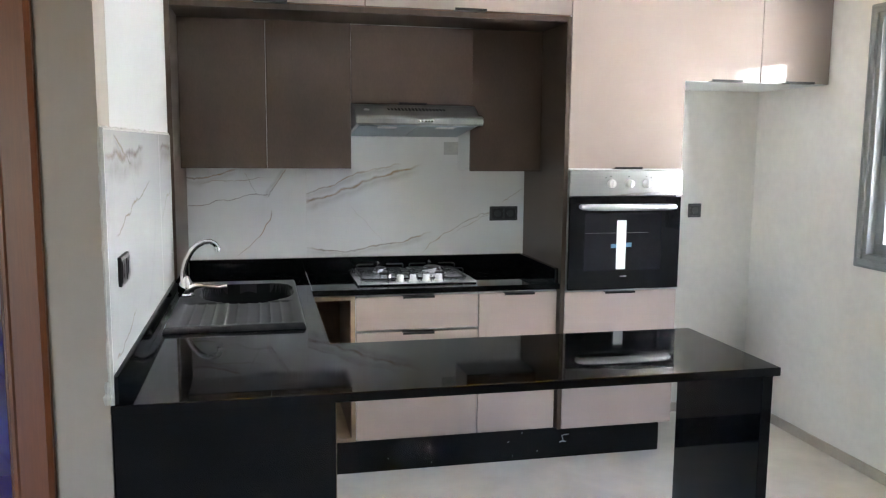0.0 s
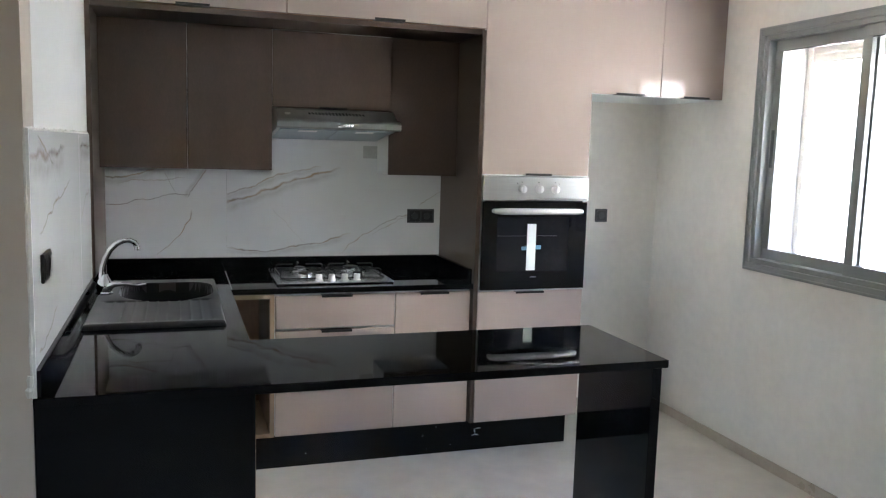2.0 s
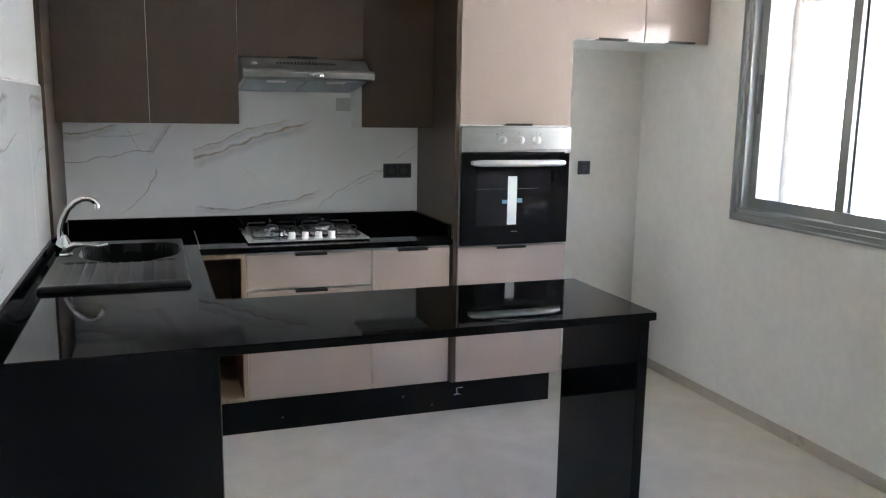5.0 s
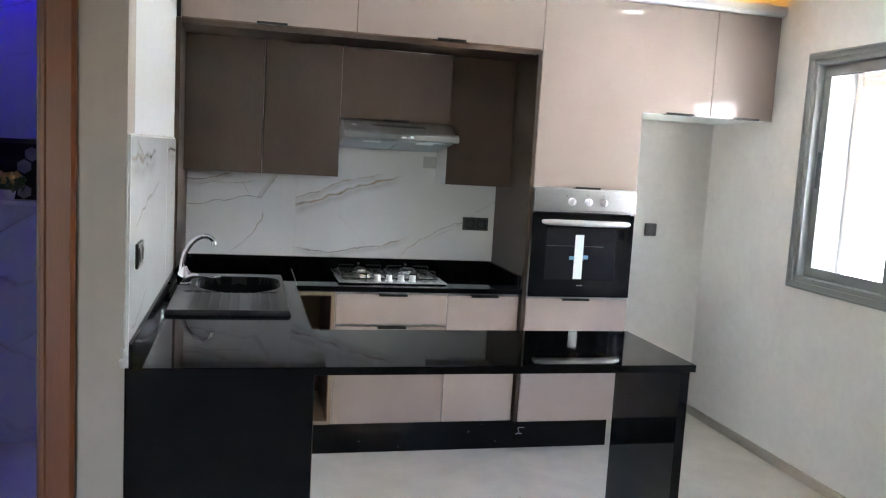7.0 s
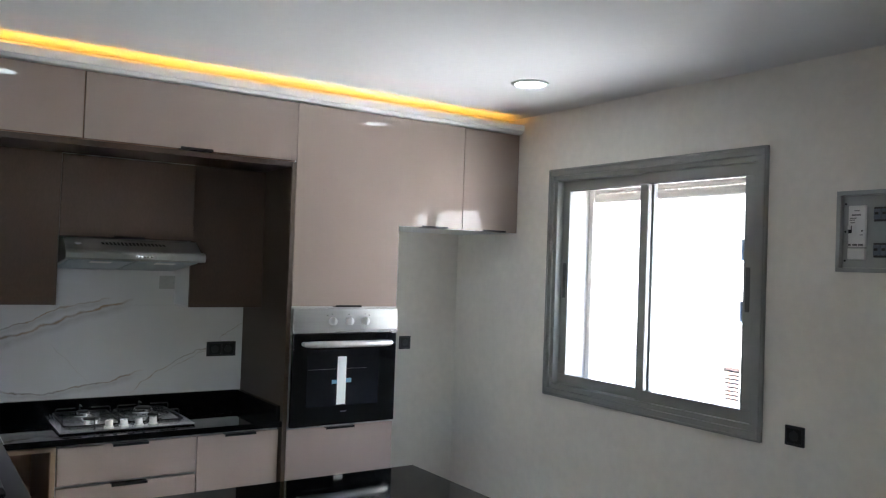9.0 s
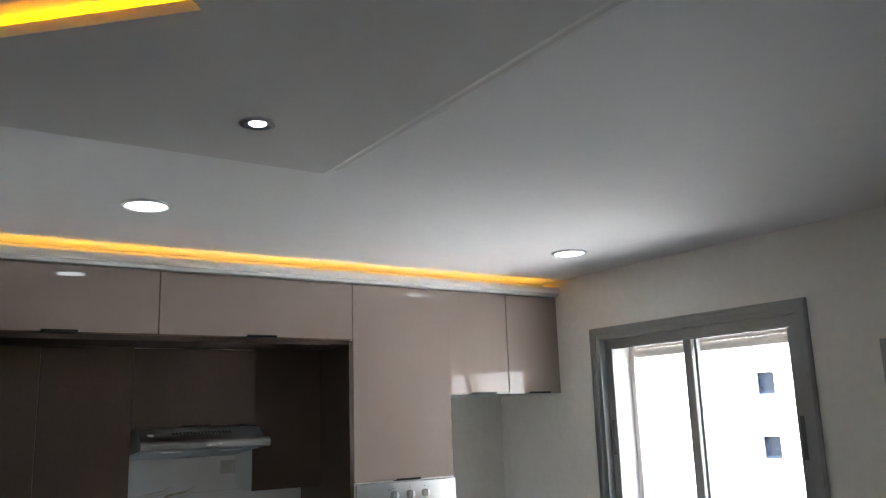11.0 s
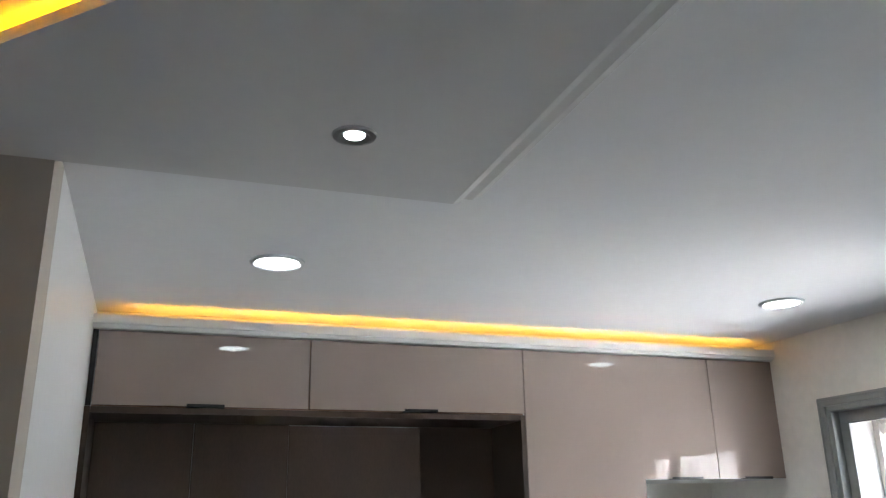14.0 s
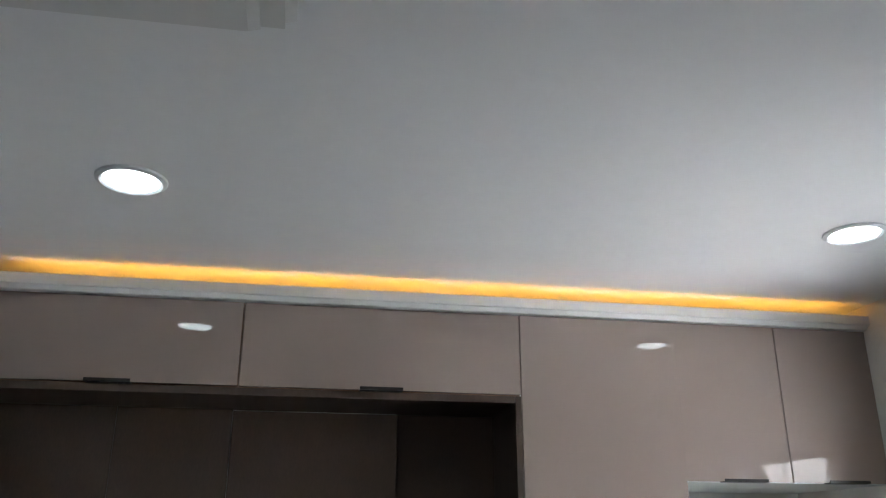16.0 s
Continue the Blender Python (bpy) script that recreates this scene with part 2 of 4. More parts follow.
MARBLE_SIDE = veined_slab("marble_side_tile", [
    (-0.75, 0.560, -0.02, 0.575, -0.012, 0.014, 0.65), (-0.60, 0.600, -0.30, 0.520, 0.01, 0.006, 0.7), (0.12, 0.455, -0.62, 0.340, 0.012, 0.005, 0.7), (-0.30, 0.500, -0.22, 0.400, 0.01, 0.003, 0.4),
    (0.75, 0.405, 0.40, 0.290, 0.01, 0.005, 0.6), (-0.30, 0.090, -0.68, 0.030, -0.01, 0.004, 0.7), (0.23, 0.330, -0.02, 0.030, 0.02, 0.0025, 0.5), (0.42, 0.560, 0.78, 0.585, 0.006, 0.012, 0.55)], "Y")
FLOOR = surface("cream_floor_tile", (0.71, 0.65, 0.565), 0.22, vary=0.12, big=1.6, fine=7, rough_vary=0.07)
SKIRT = surface("skirting_tile", (0.48, 0.41, 0.335), 0.3, vary=0.1, big=3, fine=30)
ALU = surface("grey_aluminium", (0.29, 0.295, 0.285), 0.42, metal=0.25, vary=0.06, big=4, fine=200)
ALU_DARK = surface("grey_pull", (0.10, 0.105, 0.11), 0.4, metal=0.3, vary=0.08)
STEEL = surface("brushed_steel", (0.45, 0.45, 0.445), 0.30, metal=1.0, vary=0.08, big=3, fine=130, stretch=(0.06, 1, 1), rough_vary=0.07)
HOOD_STEEL = surface("grey_hood_steel", (0.42, 0.42, 0.41), 0.33, metal=0.9, vary=0.07, big=3, fine=130, stretch=(0.06, 1, 1))
CHROME = surface("chrome", (0.82, 0.82, 0.83), 0.05, metal=1.0, vary=0.02, rough_vary=0.02)
IRON = surface("black_iron", (0.012, 0.012, 0.012), 0.5, vary=0.2, fine=200, bump=0.0003)
BLACK = surface("black_plastic", (0.012, 0.012, 0.013), 0.3, vary=0.15, fine=120)
SOCKET = surface("anthracite_plastic", (0.035, 0.035, 0.038), 0.35, vary=0.12, fine=120)
SINK = surface("black_composite", (0.012, 0.0125, 0.014), 0.30, vary=0.25, big=8, fine=500, rough_vary=0.03)
# rougher copy of the composite, with the bowl's shade in its darker colour
SINK_SHADED = surface("black_composite_shaded", (0.006, 0.006, 0.007), 0.55, vary=0.25, big=8, fine=500, spec=0.25)
HANDLE = surface("dark_handle", (0.018, 0.016, 0.015), 0.35, metal=0.5, vary=0.15, fine=150)
GLASS_DARK = surface("oven_glass", (0.006, 0.006, 0.007), 0.04, vary=0.1, rough_vary=0.015, spec=0.28)
OVEN_IN = surface("oven_window", (0.011, 0.011, 0.013), 0.06, vary=0.15, rough_vary=0.02, spec=0.28)
SILVER = surface("satin_silver", (0.62, 0.62, 0.61), 0.36, metal=0.6, vary=0.05)
HOB_STEEL = surface("polished_hob_steel", (0.74, 0.75, 0.77), 0.24, metal=1.0, vary=0.06, big=4, fine=90, stretch=(0.1, 1, 1), rough_vary=0.05)
DIM = surface("grey_print", (0.12, 0.12, 0.125), 0.5, vary=0.1)
PAPER = surface("white_label", (0.80, 0.82, 0.80), 0.5, vary=0.04)
BLUE = surface("blue_tape", (0.13, 0.28, 0.42), 0.5, vary=0.1)
MARK = surface("pale_print", (0.45, 0.46, 0.47), 0.5, vary=0.1)
WOOD = surface("reddish_door_wood", (0.20, 0.061, 0.018), 0.36, vary=0.18, big=2, fine=30, stretch=(9, 9, 0.5), bump=0.0003)
# the door wood again, darkened to paint shade inside the frame
WOOD_SHADED = surface("shaded_door_wood", (0.12, 0.040, 0.02), 0.35, vary=0.28, big=2, fine=30, stretch=(9, 9, 0.5))
RIM = surface("lamp_rim", (0.66, 0.68, 0.68), 0.4, vary=0.05)
PLASTER = surface("rough_plaster", (0.62, 0.61, 0.58), 0.85, vary=0.15, big=20, fine=120, bump=0.002)
PATCH = surface("grey_filler", (0.46, 0.46, 0.45), 0.7, vary=0.12, big=12, fine=80)
BOX_GREY = surface("grey_painted_steel", (0.36, 0.37, 0.375), 0.45, vary=0.06, big=4, fine=120)
BREAKER = surface("blue_grey_plastic", (0.16, 0.18, 0.23), 0.4, vary=0.08)
PVC = surface("white_plastic", (0.72, 0.72, 0.71), 0.35, vary=0.04)
SHUTTER = surface("beige_shutter", (0.62, 0.56, 0.50), 0.5, vary=0.06)
FILTER = surface("hood_filter", (0.34, 0.40, 0.44), 0.38, metal=0.85, vary=0.1, fine=400)
_nt = SHUTTER.node_tree
_tl, _mx = _nt.nodes.new("ShaderNodeBsdfTranslucent"), _nt.nodes.new("ShaderNodeMixShader")
_tl.inputs[0].default_value, _mx.inputs[0].default_value = (0.30, 0.25, 0.21, 1), 0.04
_nt.links.new(_nt.nodes["Principled BSDF"].outputs[0], _mx.inputs[1])
_nt.links.new(_tl.outputs[0], _mx.inputs[2])
_nt.links.new(_mx.outputs[0], _nt.nodes["Material Output"].inputs[0])
REVEAL = surface("beige_outer_reveal", (0.46, 0.43, 0.40), 0.8, vary=0.06, fine=30)
GUIDE = surface("shutter_guide", (0.50, 0.46, 0.42), 0.5, vary=0.06)
PANE = pane("window_glass")
HEX_DARK = surface("dark_hex_tile", (0.03, 0.03, 0.035), 0.25, vary=0.3)
HEX_PALE = surface("pale_hex_tile", (0.42, 0.42, 0.42), 0.25, vary=0.2)
LEAF = surface("leaf", (0.07, 0.12, 0.03), 0.5, vary=0.4)
FLOWER = surface("yellow_flower", (0.65, 0.42, 0.12), 0.6, vary=0.3)
RENDERED = surface("white_render", (0.78, 0.77, 0.75), 0.85, vary=0.05, big=0.5, fine=6)
FAR_GLASS = surface("far_window", (0.02, 0.03, 0.05), 0.3, vary=0.1)
FAR_BRICK = surface("far_brick", (0.22, 0.14, 0.11), 0.8, vary=0.2, fine=30)
BOUNCE_WHITE = surface("bounce_white", (0.78, 0.77, 0.75), 0.8, vary=0.06, big=0.6, fine=9)
GROUND = surface("street_ground", (0.16, 0.155, 0.15), 0.9, vary=0.1, big=0.4, fine=8)
GLOW_WHITE = glow("lamp_white", (0.88, 1.0, 0.98), 1.2)
GLOW_SPOT = glow("lamp_spot", (0.82, 0.98, 1.0), 1.2)
GLOW_AMBER = glow("led_amber", (1.0, 0.38, 0.0), 2.7)
GLOW_COVE = glow("led_cove", (1.0, 0.46, 0.05), 0.80)
GLOW_VIOLET = glow("led_violet", (0.045, 0.004, 1.0), 0.55)

# ---- mesh helpers ----


def thing(name, x, y, z, label, category, group="", kind=""):
    ob = new(name)
    ob.location = (x, y, z)
    ob.empty_display_size = 0.05
    return tagged(ob, label, category, group, kind)


def origin(ob):
    p = Vector(ob.location)
    return p + origin(ob.parent) if ob.parent else p


def part(name, bm, material, parent=None, label="", smooth=False):
    """Links a bmesh, given in world coordinates, as one mesh under its thing."""
    me = bpy.data.meshes.new(name)
    bmesh.ops.recalc_face_normals(bm, faces=bm.faces[:])
    if smooth:
        for f in bm.faces:
            f.smooth = True
        for e in bm.edges:
            e.smooth = len(e.link_faces) == 2 and e.calc_face_angle(0) < radians(40)
    if parent:
        bmesh.ops.translate(bm, verts=bm.verts[:], vec=-origin(parent))
    bm.to_mesh(me)
    bm.free()
    me.materials.append(material)
    ob = new(name, me)
    ob.parent = parent
    return tagged(ob, label)


def structure(name, bm, material, label="", category=""):
    return tagged(part(name, bm, material), label, category, "", "structure")


def box(x0, x1, y0, y1, z0, z1, bevel=0.0, bm=None, seg=2):
    bm = bm or bmesh.new()
    m = Matrix.LocRotScale(((x0 + x1) / 2, (y0 + y1) / 2, (z0 + z1) / 2), None, (abs(x1 - x0), abs(y1 - y0), abs(z1 - z0)))
    vs = bmesh.ops.create_cube(bm, size=1, matrix=m)["verts"]
    if bevel:
        es = list({e for v in vs for e in v.link_edges})
        bmesh.ops.bevel(bm, geom=es, offset=bevel, segments=seg, affect="EDGES", profile=0.5)
    return bm


def prism(points, axis, a, b, bevel=0.0, bm=None):
    """A polygon of (u, v) pushed along an axis from a to b; u, v are the other two axes in order."""
    bm = bm or bmesh.new()

    def put(u, v, w):
        return {"x": (w, u, v), "y": (u, w, v), "z": (u, v, w)}[axis]

    lo = [bm.verts.new(put(u, v, a)) for u, v in points]
    hi = [bm.verts.new(put(u, v, b)) for u, v in points]
    faces = [bm.faces.new(lo), bm.faces.new(hi[::-1])]
    n = len(points)
    for i in range(n):
        faces.append(bm.faces.new((lo[i], hi[i], hi[(i + 1) % n], lo[(i + 1) % n])))
    if bevel:
        es = list({e for f in faces for e in f.edges})
        bmesh.ops.bevel(bm, geom=es, offset=bevel, segments=2, affect="EDGES", profile=0.5)
    return bm


def lathe(profile, x, y, z, seg=28, axis="z", bm=None):
    """A profile of (radius, height) turned round an axis at (x, y, z)."""
    bm = bm or bmesh.new()
    rings = []
    for r, h in profile:
        ring = []
        for i in range(seg):
            a = 2 * math.pi * i / seg
            c, s = r * math.cos(a), r * math.sin(a)
            p = {"z": (c, s, h), "y": (c, h, s), "x": (h, c, s)}[axis]
            ring.append(bm.verts.new((x + p[0], y + p[1], z + p[2])))
        rings.append(ring)
    for a, b in zip(rings, rings[1:]):
        for i in range(seg):
            bm.faces.new((a[i], a[(i + 1) % seg], b[(i + 1) % seg], b[i]))
    bm.faces.new(rings[0])
    bm.faces.new(rings[-1][::-1])
    return bm


def tube(points, radius, seg=12, bm=None):
    """A round bar swept along points; radius may be a list."""
    bm = bm or bmesh.new()
    pts = [Vector(p) for p in points]
    rings = []
    for i, p in enumerate(pts):
        d = (pts[min(i + 1, len(pts) - 1)] - pts[max(i - 1, 0)]).normalized()
        side = d.cross(Vector((0, 0, 1)))
        side = side.normalized() if side.length > 1e-4 else Vector((1, 0, 0))
        if i and side.dot(last) < 0:
            side = -side
        last = side
        up = side.cross(d).normalized()
        r = radius[i] if isinstance(radius, (list, tuple)) else radius
        rings.append([bm.verts.new(p + r * (math.cos(2 * math.pi * k / seg) * side + math.sin(2 * math.pi * k / seg) * up)) for k in range(seg)])
    for a, b in zip(rings, rings[1:]):
        for i in range(seg):
            bm.faces.new((a[i], a[(i + 1) % seg], b[(i + 1) % seg], b[i]))
    bm.faces.new(rings[0])
    bm.faces.new(rings[-1][::-1])
    return bm


def wall_with_holes(u0, u1, z0, z1, holes, axis, a, b):
    """A wall along u from u0 to u1, from a to b on the given axis, with rectangular holes (u0, u1, z0, z1)."""
    bm = bmesh.new()
    us = sorted({u0, u1, *[h[0] for h in holes], *[h[1] for h in holes]})
    zs = sorted({z0, z1, *[h[2] for h in holes], *[h[3] for h in holes]})
    for p, q in zip(us, us[1:]):
        for r, s in zip(zs, zs[1:]):
            mu, mz = (p + q) / 2, (r + s) / 2
            if any(h[0] < mu < h[1] and h[2] < mz < h[3] for h in holes):
                continue
            if axis == "y":
                box(p, q, a, b, r, s, bm=bm)
            else:
                box(a, b, p, q, r, s, bm=bm)
    bmesh.ops.remove_doubles(bm, verts=bm.verts[:], dist=1e-5)
    seen = {}
    for f in bm.faces[:]:
        key = tuple(round(c, 4) for c in f.calc_center_median())
        seen.setdefault(key, []).append(f)
    bmesh.ops.delete(bm, geom=[f for fs in seen.values() if len(fs) > 1 for f in fs], context="FACES")
    return bm

# ---- the plan ----
XL, XR, YB, YW = -1.82, 1.395, 0.60, -1.54   # kitchen: left wall, window wall, back wall, front of the door wall
XFAR, YREAR = -5.2, -7.0
CEIL, SOFFIT, STEP = 2.556, 2.508, 2.532
SOFFIT_X, STEP_X = -0.893, -0.832
WIN = (-1.648, -0.287, 0.997, 2.232)          # window: y0, y1, z0, z1
DOOR = (-2.86, -2.030, 0.0, 2.115)            # bathroom door opening: x0, x1, z0, z1

structure("floor", box(XFAR, XR, YREAR, YB, -0.1, 0.0), FLOOR, "cream polished porcelain floor with faint marbling", "floor")
structure("wall_north", box(XFAR, XR + 0.32, YB, YB + 0.2, -0.1, 2.8), PAINT, "off-white painted kitchen back wall", "wall")
structure("wall_east", wall_with_holes(YREAR, YB, -0.1, 2.8, [(WIN[0] + 0.03, WIN[1] - 0.03, WIN[2] + 0.03, WIN[3] - 0.03)], "x", XR, XR + 0.32), PAINT,
          "off-white stippled painted wall with a window", "wall")
structure("wall_bathroom", wall_with_holes(XFAR, XL, 0.0, 2.7, [DOOR], "y", YW, YW + 0.16), BEIGE, "beige-white painted wall beside the bathroom door", "wall")
structure("wall_kitchen_side", box(XL - 0.16, XL, YW + 0.162, YB, 0.0, 2.7), WHITE, "white satin painted side wall of the kitchen", "wall")
# rear walls out of view, coloured dark against bounce; the opening holds the fill
structure("wall_south", wall_with_holes(XFAR, XR + 0.22, -0.1, 2.8, [(-5.1, -3.7, 0.1, 2.2)], "y", YREAR - 0.2, YREAR), UMBER, "unseen living room wall, coloured dark to weaken bounced light", "wall")
structure("wall_west", box(XFAR - 0.2, XFAR, YREAR - 0.2, YB + 0.2, -0.1, 2.8), UMBER, "unseen living room wall, coloured dark to weaken bounced light", "wall")

# main ceiling, and the lowered board with amber light slots
structure("ceiling", box(XFAR, XR, YREAR, YB, CEIL, 2.72), CEILING, "smooth white plasterboard ceiling", "ceiling")


S2 = math.sqrt(0.5)


def turn(x, y):
    """The ceiling pattern lies on the diagonal: u and v run at 45 degrees to the walls."""
    return (x + y) * S2, (y - x) * S2


def unturn(u, v):
    return (u - v) * S2, (u + v) * S2


CU, CV = turn(-2.002, -1.873)
EU, EV = turn(-1.841, -2.484)
SLOT_W, SLOT_L = 0.112, 0.68
# each slot: u0, u1, v0, v1 and the hidden ledge behind its outer edge (on u or on v)
SLOTS = [(CU - SLOT_W, CU, CV - SLOT_L, CV, "u"), (CU - SLOT_L, CU, CV - SLOT_W, CV, "v"), (EU - 0.45, EU, EV - SLOT_W - 0.012, EV, "v")]


def board(z0, z1, ledge):
    """The lowered board from z0 to z1 with the slots cut through it, widened by the ledge on the outer side."""
    holes = [(u0, u1 + (ledge if side == "u" else 0), v0, v1 + (ledge if side == "v" else 0)) for u0, u1, v0, v1, side in SLOTS]
    bm = bmesh.new()
    bm.faces.new([bm.verts.new((x, y, z0)) for x, y in ((XFAR, YREAR), (SOFFIT_X, YREAR), (SOFFIT_X, YW + 0.003), (XFAR, YW + 0.003))])
    for u in sorted({h[i] for h in holes for i in (0, 1)}):
        bmesh.ops.bisect_plane(bm, geom=bm.verts[:] + bm.edges[:] + bm.faces[:], plane_co=(*unturn(u, 0), z0), plane_no=(S2, S2, 0))
    for v in sorted({h[i] for h in holes for i in (2, 3)}):
        bmesh.ops.bisect_plane(bm, geom=bm.verts[:] + bm.edges[:] + bm.faces[:], plane_co=(*unturn(0, v), z0), plane_no=(-S2, S2, 0))
    gone = []
    for f in bm.faces:
        c = f.calc_center_median()
        u, v = turn(c.x, c.y)
        if any(h[0] < u < h[1] and h[2] < v < h[3] for h in holes):
            gone.append(f)
    bmesh.ops.delete(bm, geom=gone, context="FACES")
    out = bmesh.ops.extrude_face_region(bm, geom=bm.faces[:])
    bmesh.ops.translate(bm, verts=[g for g in out["geom"] if isinstance(g, bmesh.types.BMVert)], vec=(0, 0, z1 - z0))
    return bm


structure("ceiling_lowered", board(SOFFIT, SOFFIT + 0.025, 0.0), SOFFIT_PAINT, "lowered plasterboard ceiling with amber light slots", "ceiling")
structure("ceiling_lowered_core", board(SOFFIT + 0.0252, SOFFIT + 0.0455, 0.09), CEILING, "plasterboard core above the lowered ceiling", "ceiling")
structure("ceiling_slot_top", box(XFAR, SOFFIT_X, YREAR, YW + 0.003, SOFFIT + 0.0457, CEIL - 0.001), CEILING, "plasterboard above the light slots", "ceiling")
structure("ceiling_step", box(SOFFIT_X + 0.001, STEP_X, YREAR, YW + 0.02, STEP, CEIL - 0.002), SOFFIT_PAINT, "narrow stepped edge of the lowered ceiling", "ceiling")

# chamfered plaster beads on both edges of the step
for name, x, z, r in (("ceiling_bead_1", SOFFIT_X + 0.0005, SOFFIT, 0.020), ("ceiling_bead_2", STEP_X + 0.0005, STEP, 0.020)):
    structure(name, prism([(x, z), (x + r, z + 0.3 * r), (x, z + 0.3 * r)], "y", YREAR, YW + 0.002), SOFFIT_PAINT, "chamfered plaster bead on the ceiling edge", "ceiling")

# amber LED tape on the hidden ledges of the slots
for u0, u1, v0, v1, side in SLOTS:
    if side == "u":
        rect = ((u1 + 0.035, v0 + 0.01), (u1 + 0.045, v0 + 0.01), (u1 + 0.045, v1 - 0.01), (u1 + 0.035, v1 - 0.01))
    else:
        rect = ((u0 + 0.01, v1 + 0.035), (u1 - 0.01, v1 + 0.035), (u1 - 0.01, v1 + 0.045), (u0 + 0.01, v1 + 0.045))
    pts = [unturn(*p) for p in rect]
    led = thing("led_strip", *pts[0], SOFFIT + 0.0253, "amber LED tape hidden in a ceiling slot", "LED strip", "ceiling slot lights")
    part("tape", prism(pts, "z", SOFFIT + 0.0253, SOFFIT + 0.030), GLOW_AMBER, led)

# cornice above the cupboards with its cove light
corn = thing("cornice", 0, 0, 2.462, "white plaster cornice above the cupboards, hiding LED light", "cornice", "", "structure")
part("fascia", prism([(-0.014, 2.463), (-0.026, 2.474), (-0.036, 2.477), (-0.036, 2.512), (-0.027, 2.512), (-0.027, 2.494), (0.11, 2.494), (0.11, 2.463)], "x", XL, XR), TRIM, corn)
part("cove_back", box(XL, XR, 0.11, YB, 2.463, CEIL - 0.001), CEILING, corn)
led = thing("led_strip", -0.2, 0.0, 2.494, "amber LED tape lying behind the cornice", "LED strip")
part("tape", box(XL + 0.12, XR - 0.10, -0.016, -0.008, 2.4945, 2.502), GLOW_COVE, led)


def skirting(name, x0, x1, y0, y1):
    structure(name, box(x0, x1, y0, y1, 0.0, 0.056, 0.002), SKIRT, "beige tiled skirting along the wall", "skirting")


skirting("baseboard_east", XR - 0.011, XR, YREAR, YB - 0.011)
skirting("baseboard_north", 0.62, XR, YB - 0.011, YB)
skirting("baseboard_pier", -1.95, XL - 0.004, YW - 0.011, YW)

# ---- bathroom behind the door ----
BX0, BY1 = -3.5, 0.35
structure("bathroom_wall_north", box(BX0, XL - 0.162, BY1, BY1 + 0.1, 0, 2.5), MARBLE_BATH, "marbled bathroom wall tiles in violet light", "wall")
structure("bathroom_wall_west", box(BX0 - 0.1, BX0, YW + 0.162, BY1 + 0.1, 0, 2.5), MARBLE_BATH, "marbled bathroom wall tiles in violet light", "wall")
structure("bathroom_ceiling", box(BX0, XL - 0.162, YW + 0.162, BY1, 2.42, 2.5), CEILING, "white bathroom ceiling", "ceiling")
led = thing("led_strip", -2.7, 0.33, 2.345, "violet LED tape under the bathroom ceiling", "LED strip")
part("tape", box(BX0 + 0.05, XL - 0.2, BY1 - 0.03, BY1 - 0.001, 2.345, 2.358), GLOW_VIOLET, led)

# ---- bathroom door ----


def door_frame():
    d = thing("door_1", DOOR[1], YW, 0.0, "reddish-brown wooden door frame with the door open", "door", "", "structure")
    x1, top = DOOR[1], DOOR[3]
    x0 = DOOR[0]
    prof = [(-0.010, -0.013), (-0.010, -0.018), (-0.002, -0.024), (0.062, -0.024), (0.074, -0.016), (0.076, -0.002), (-0.010, -0.002)]
    part("casing", prism([(x1 + a, YW + b) for a, b in prof], "z", 0.0, top + 0.10), WOOD, d)
    part("casing", prism([(x0 - a, YW + b) for a, b in prof], "z", 0.0, top + 0.10), WOOD, d)
    part("casing", box(x0 + 0.011, x1 - 0.011, YW - 0.0235, YW - 0.0025, top - 0.010, top + 0.0985, 0.003), WOOD, d)
    part("jamb", box(x1 - 0.028, x1 - 0.0005, YW + 0.012, YW + 0.17, 0.0, top, 0.002), WOOD, d)
    part("jamb", box(x0 + 0.0005, x0 + 0.028, YW + 0.012, YW + 0.17, 0.0, top, 0.002), WOOD, d)
    # head jamb and stop carry the opening's shade in their colour
    part("head_jamb", box(x0 + 0.03, x1 - 0.03, YW + 0.012, YW + 0.17, top - 0.028, top - 0.0005, 0.002), WOOD_SHADED, d)
    part("stop", box(x1 - 0.045, x1 - 0.029, YW + 0.05, YW + 0.12, 0.0, top - 0.03, 0.002), WOOD_SHADED, d)
    leaf = part("leaf", box(x0 + 0.03, x0 + 0.07, YW + 0.15, YW + 0.15 + 0.74, 0.008, top - 0.035, 0.002), WOOD, d, "open reddish-brown door leaf")
    part("door_handle", tube([(x0 + 0.07, YW + 0.83, 1.02), (x0 + 0.115, YW + 0.83, 1.02), (x0 + 0.118, YW + 0.72, 1.02)], 0.009), CHROME, leaf)


door_frame()


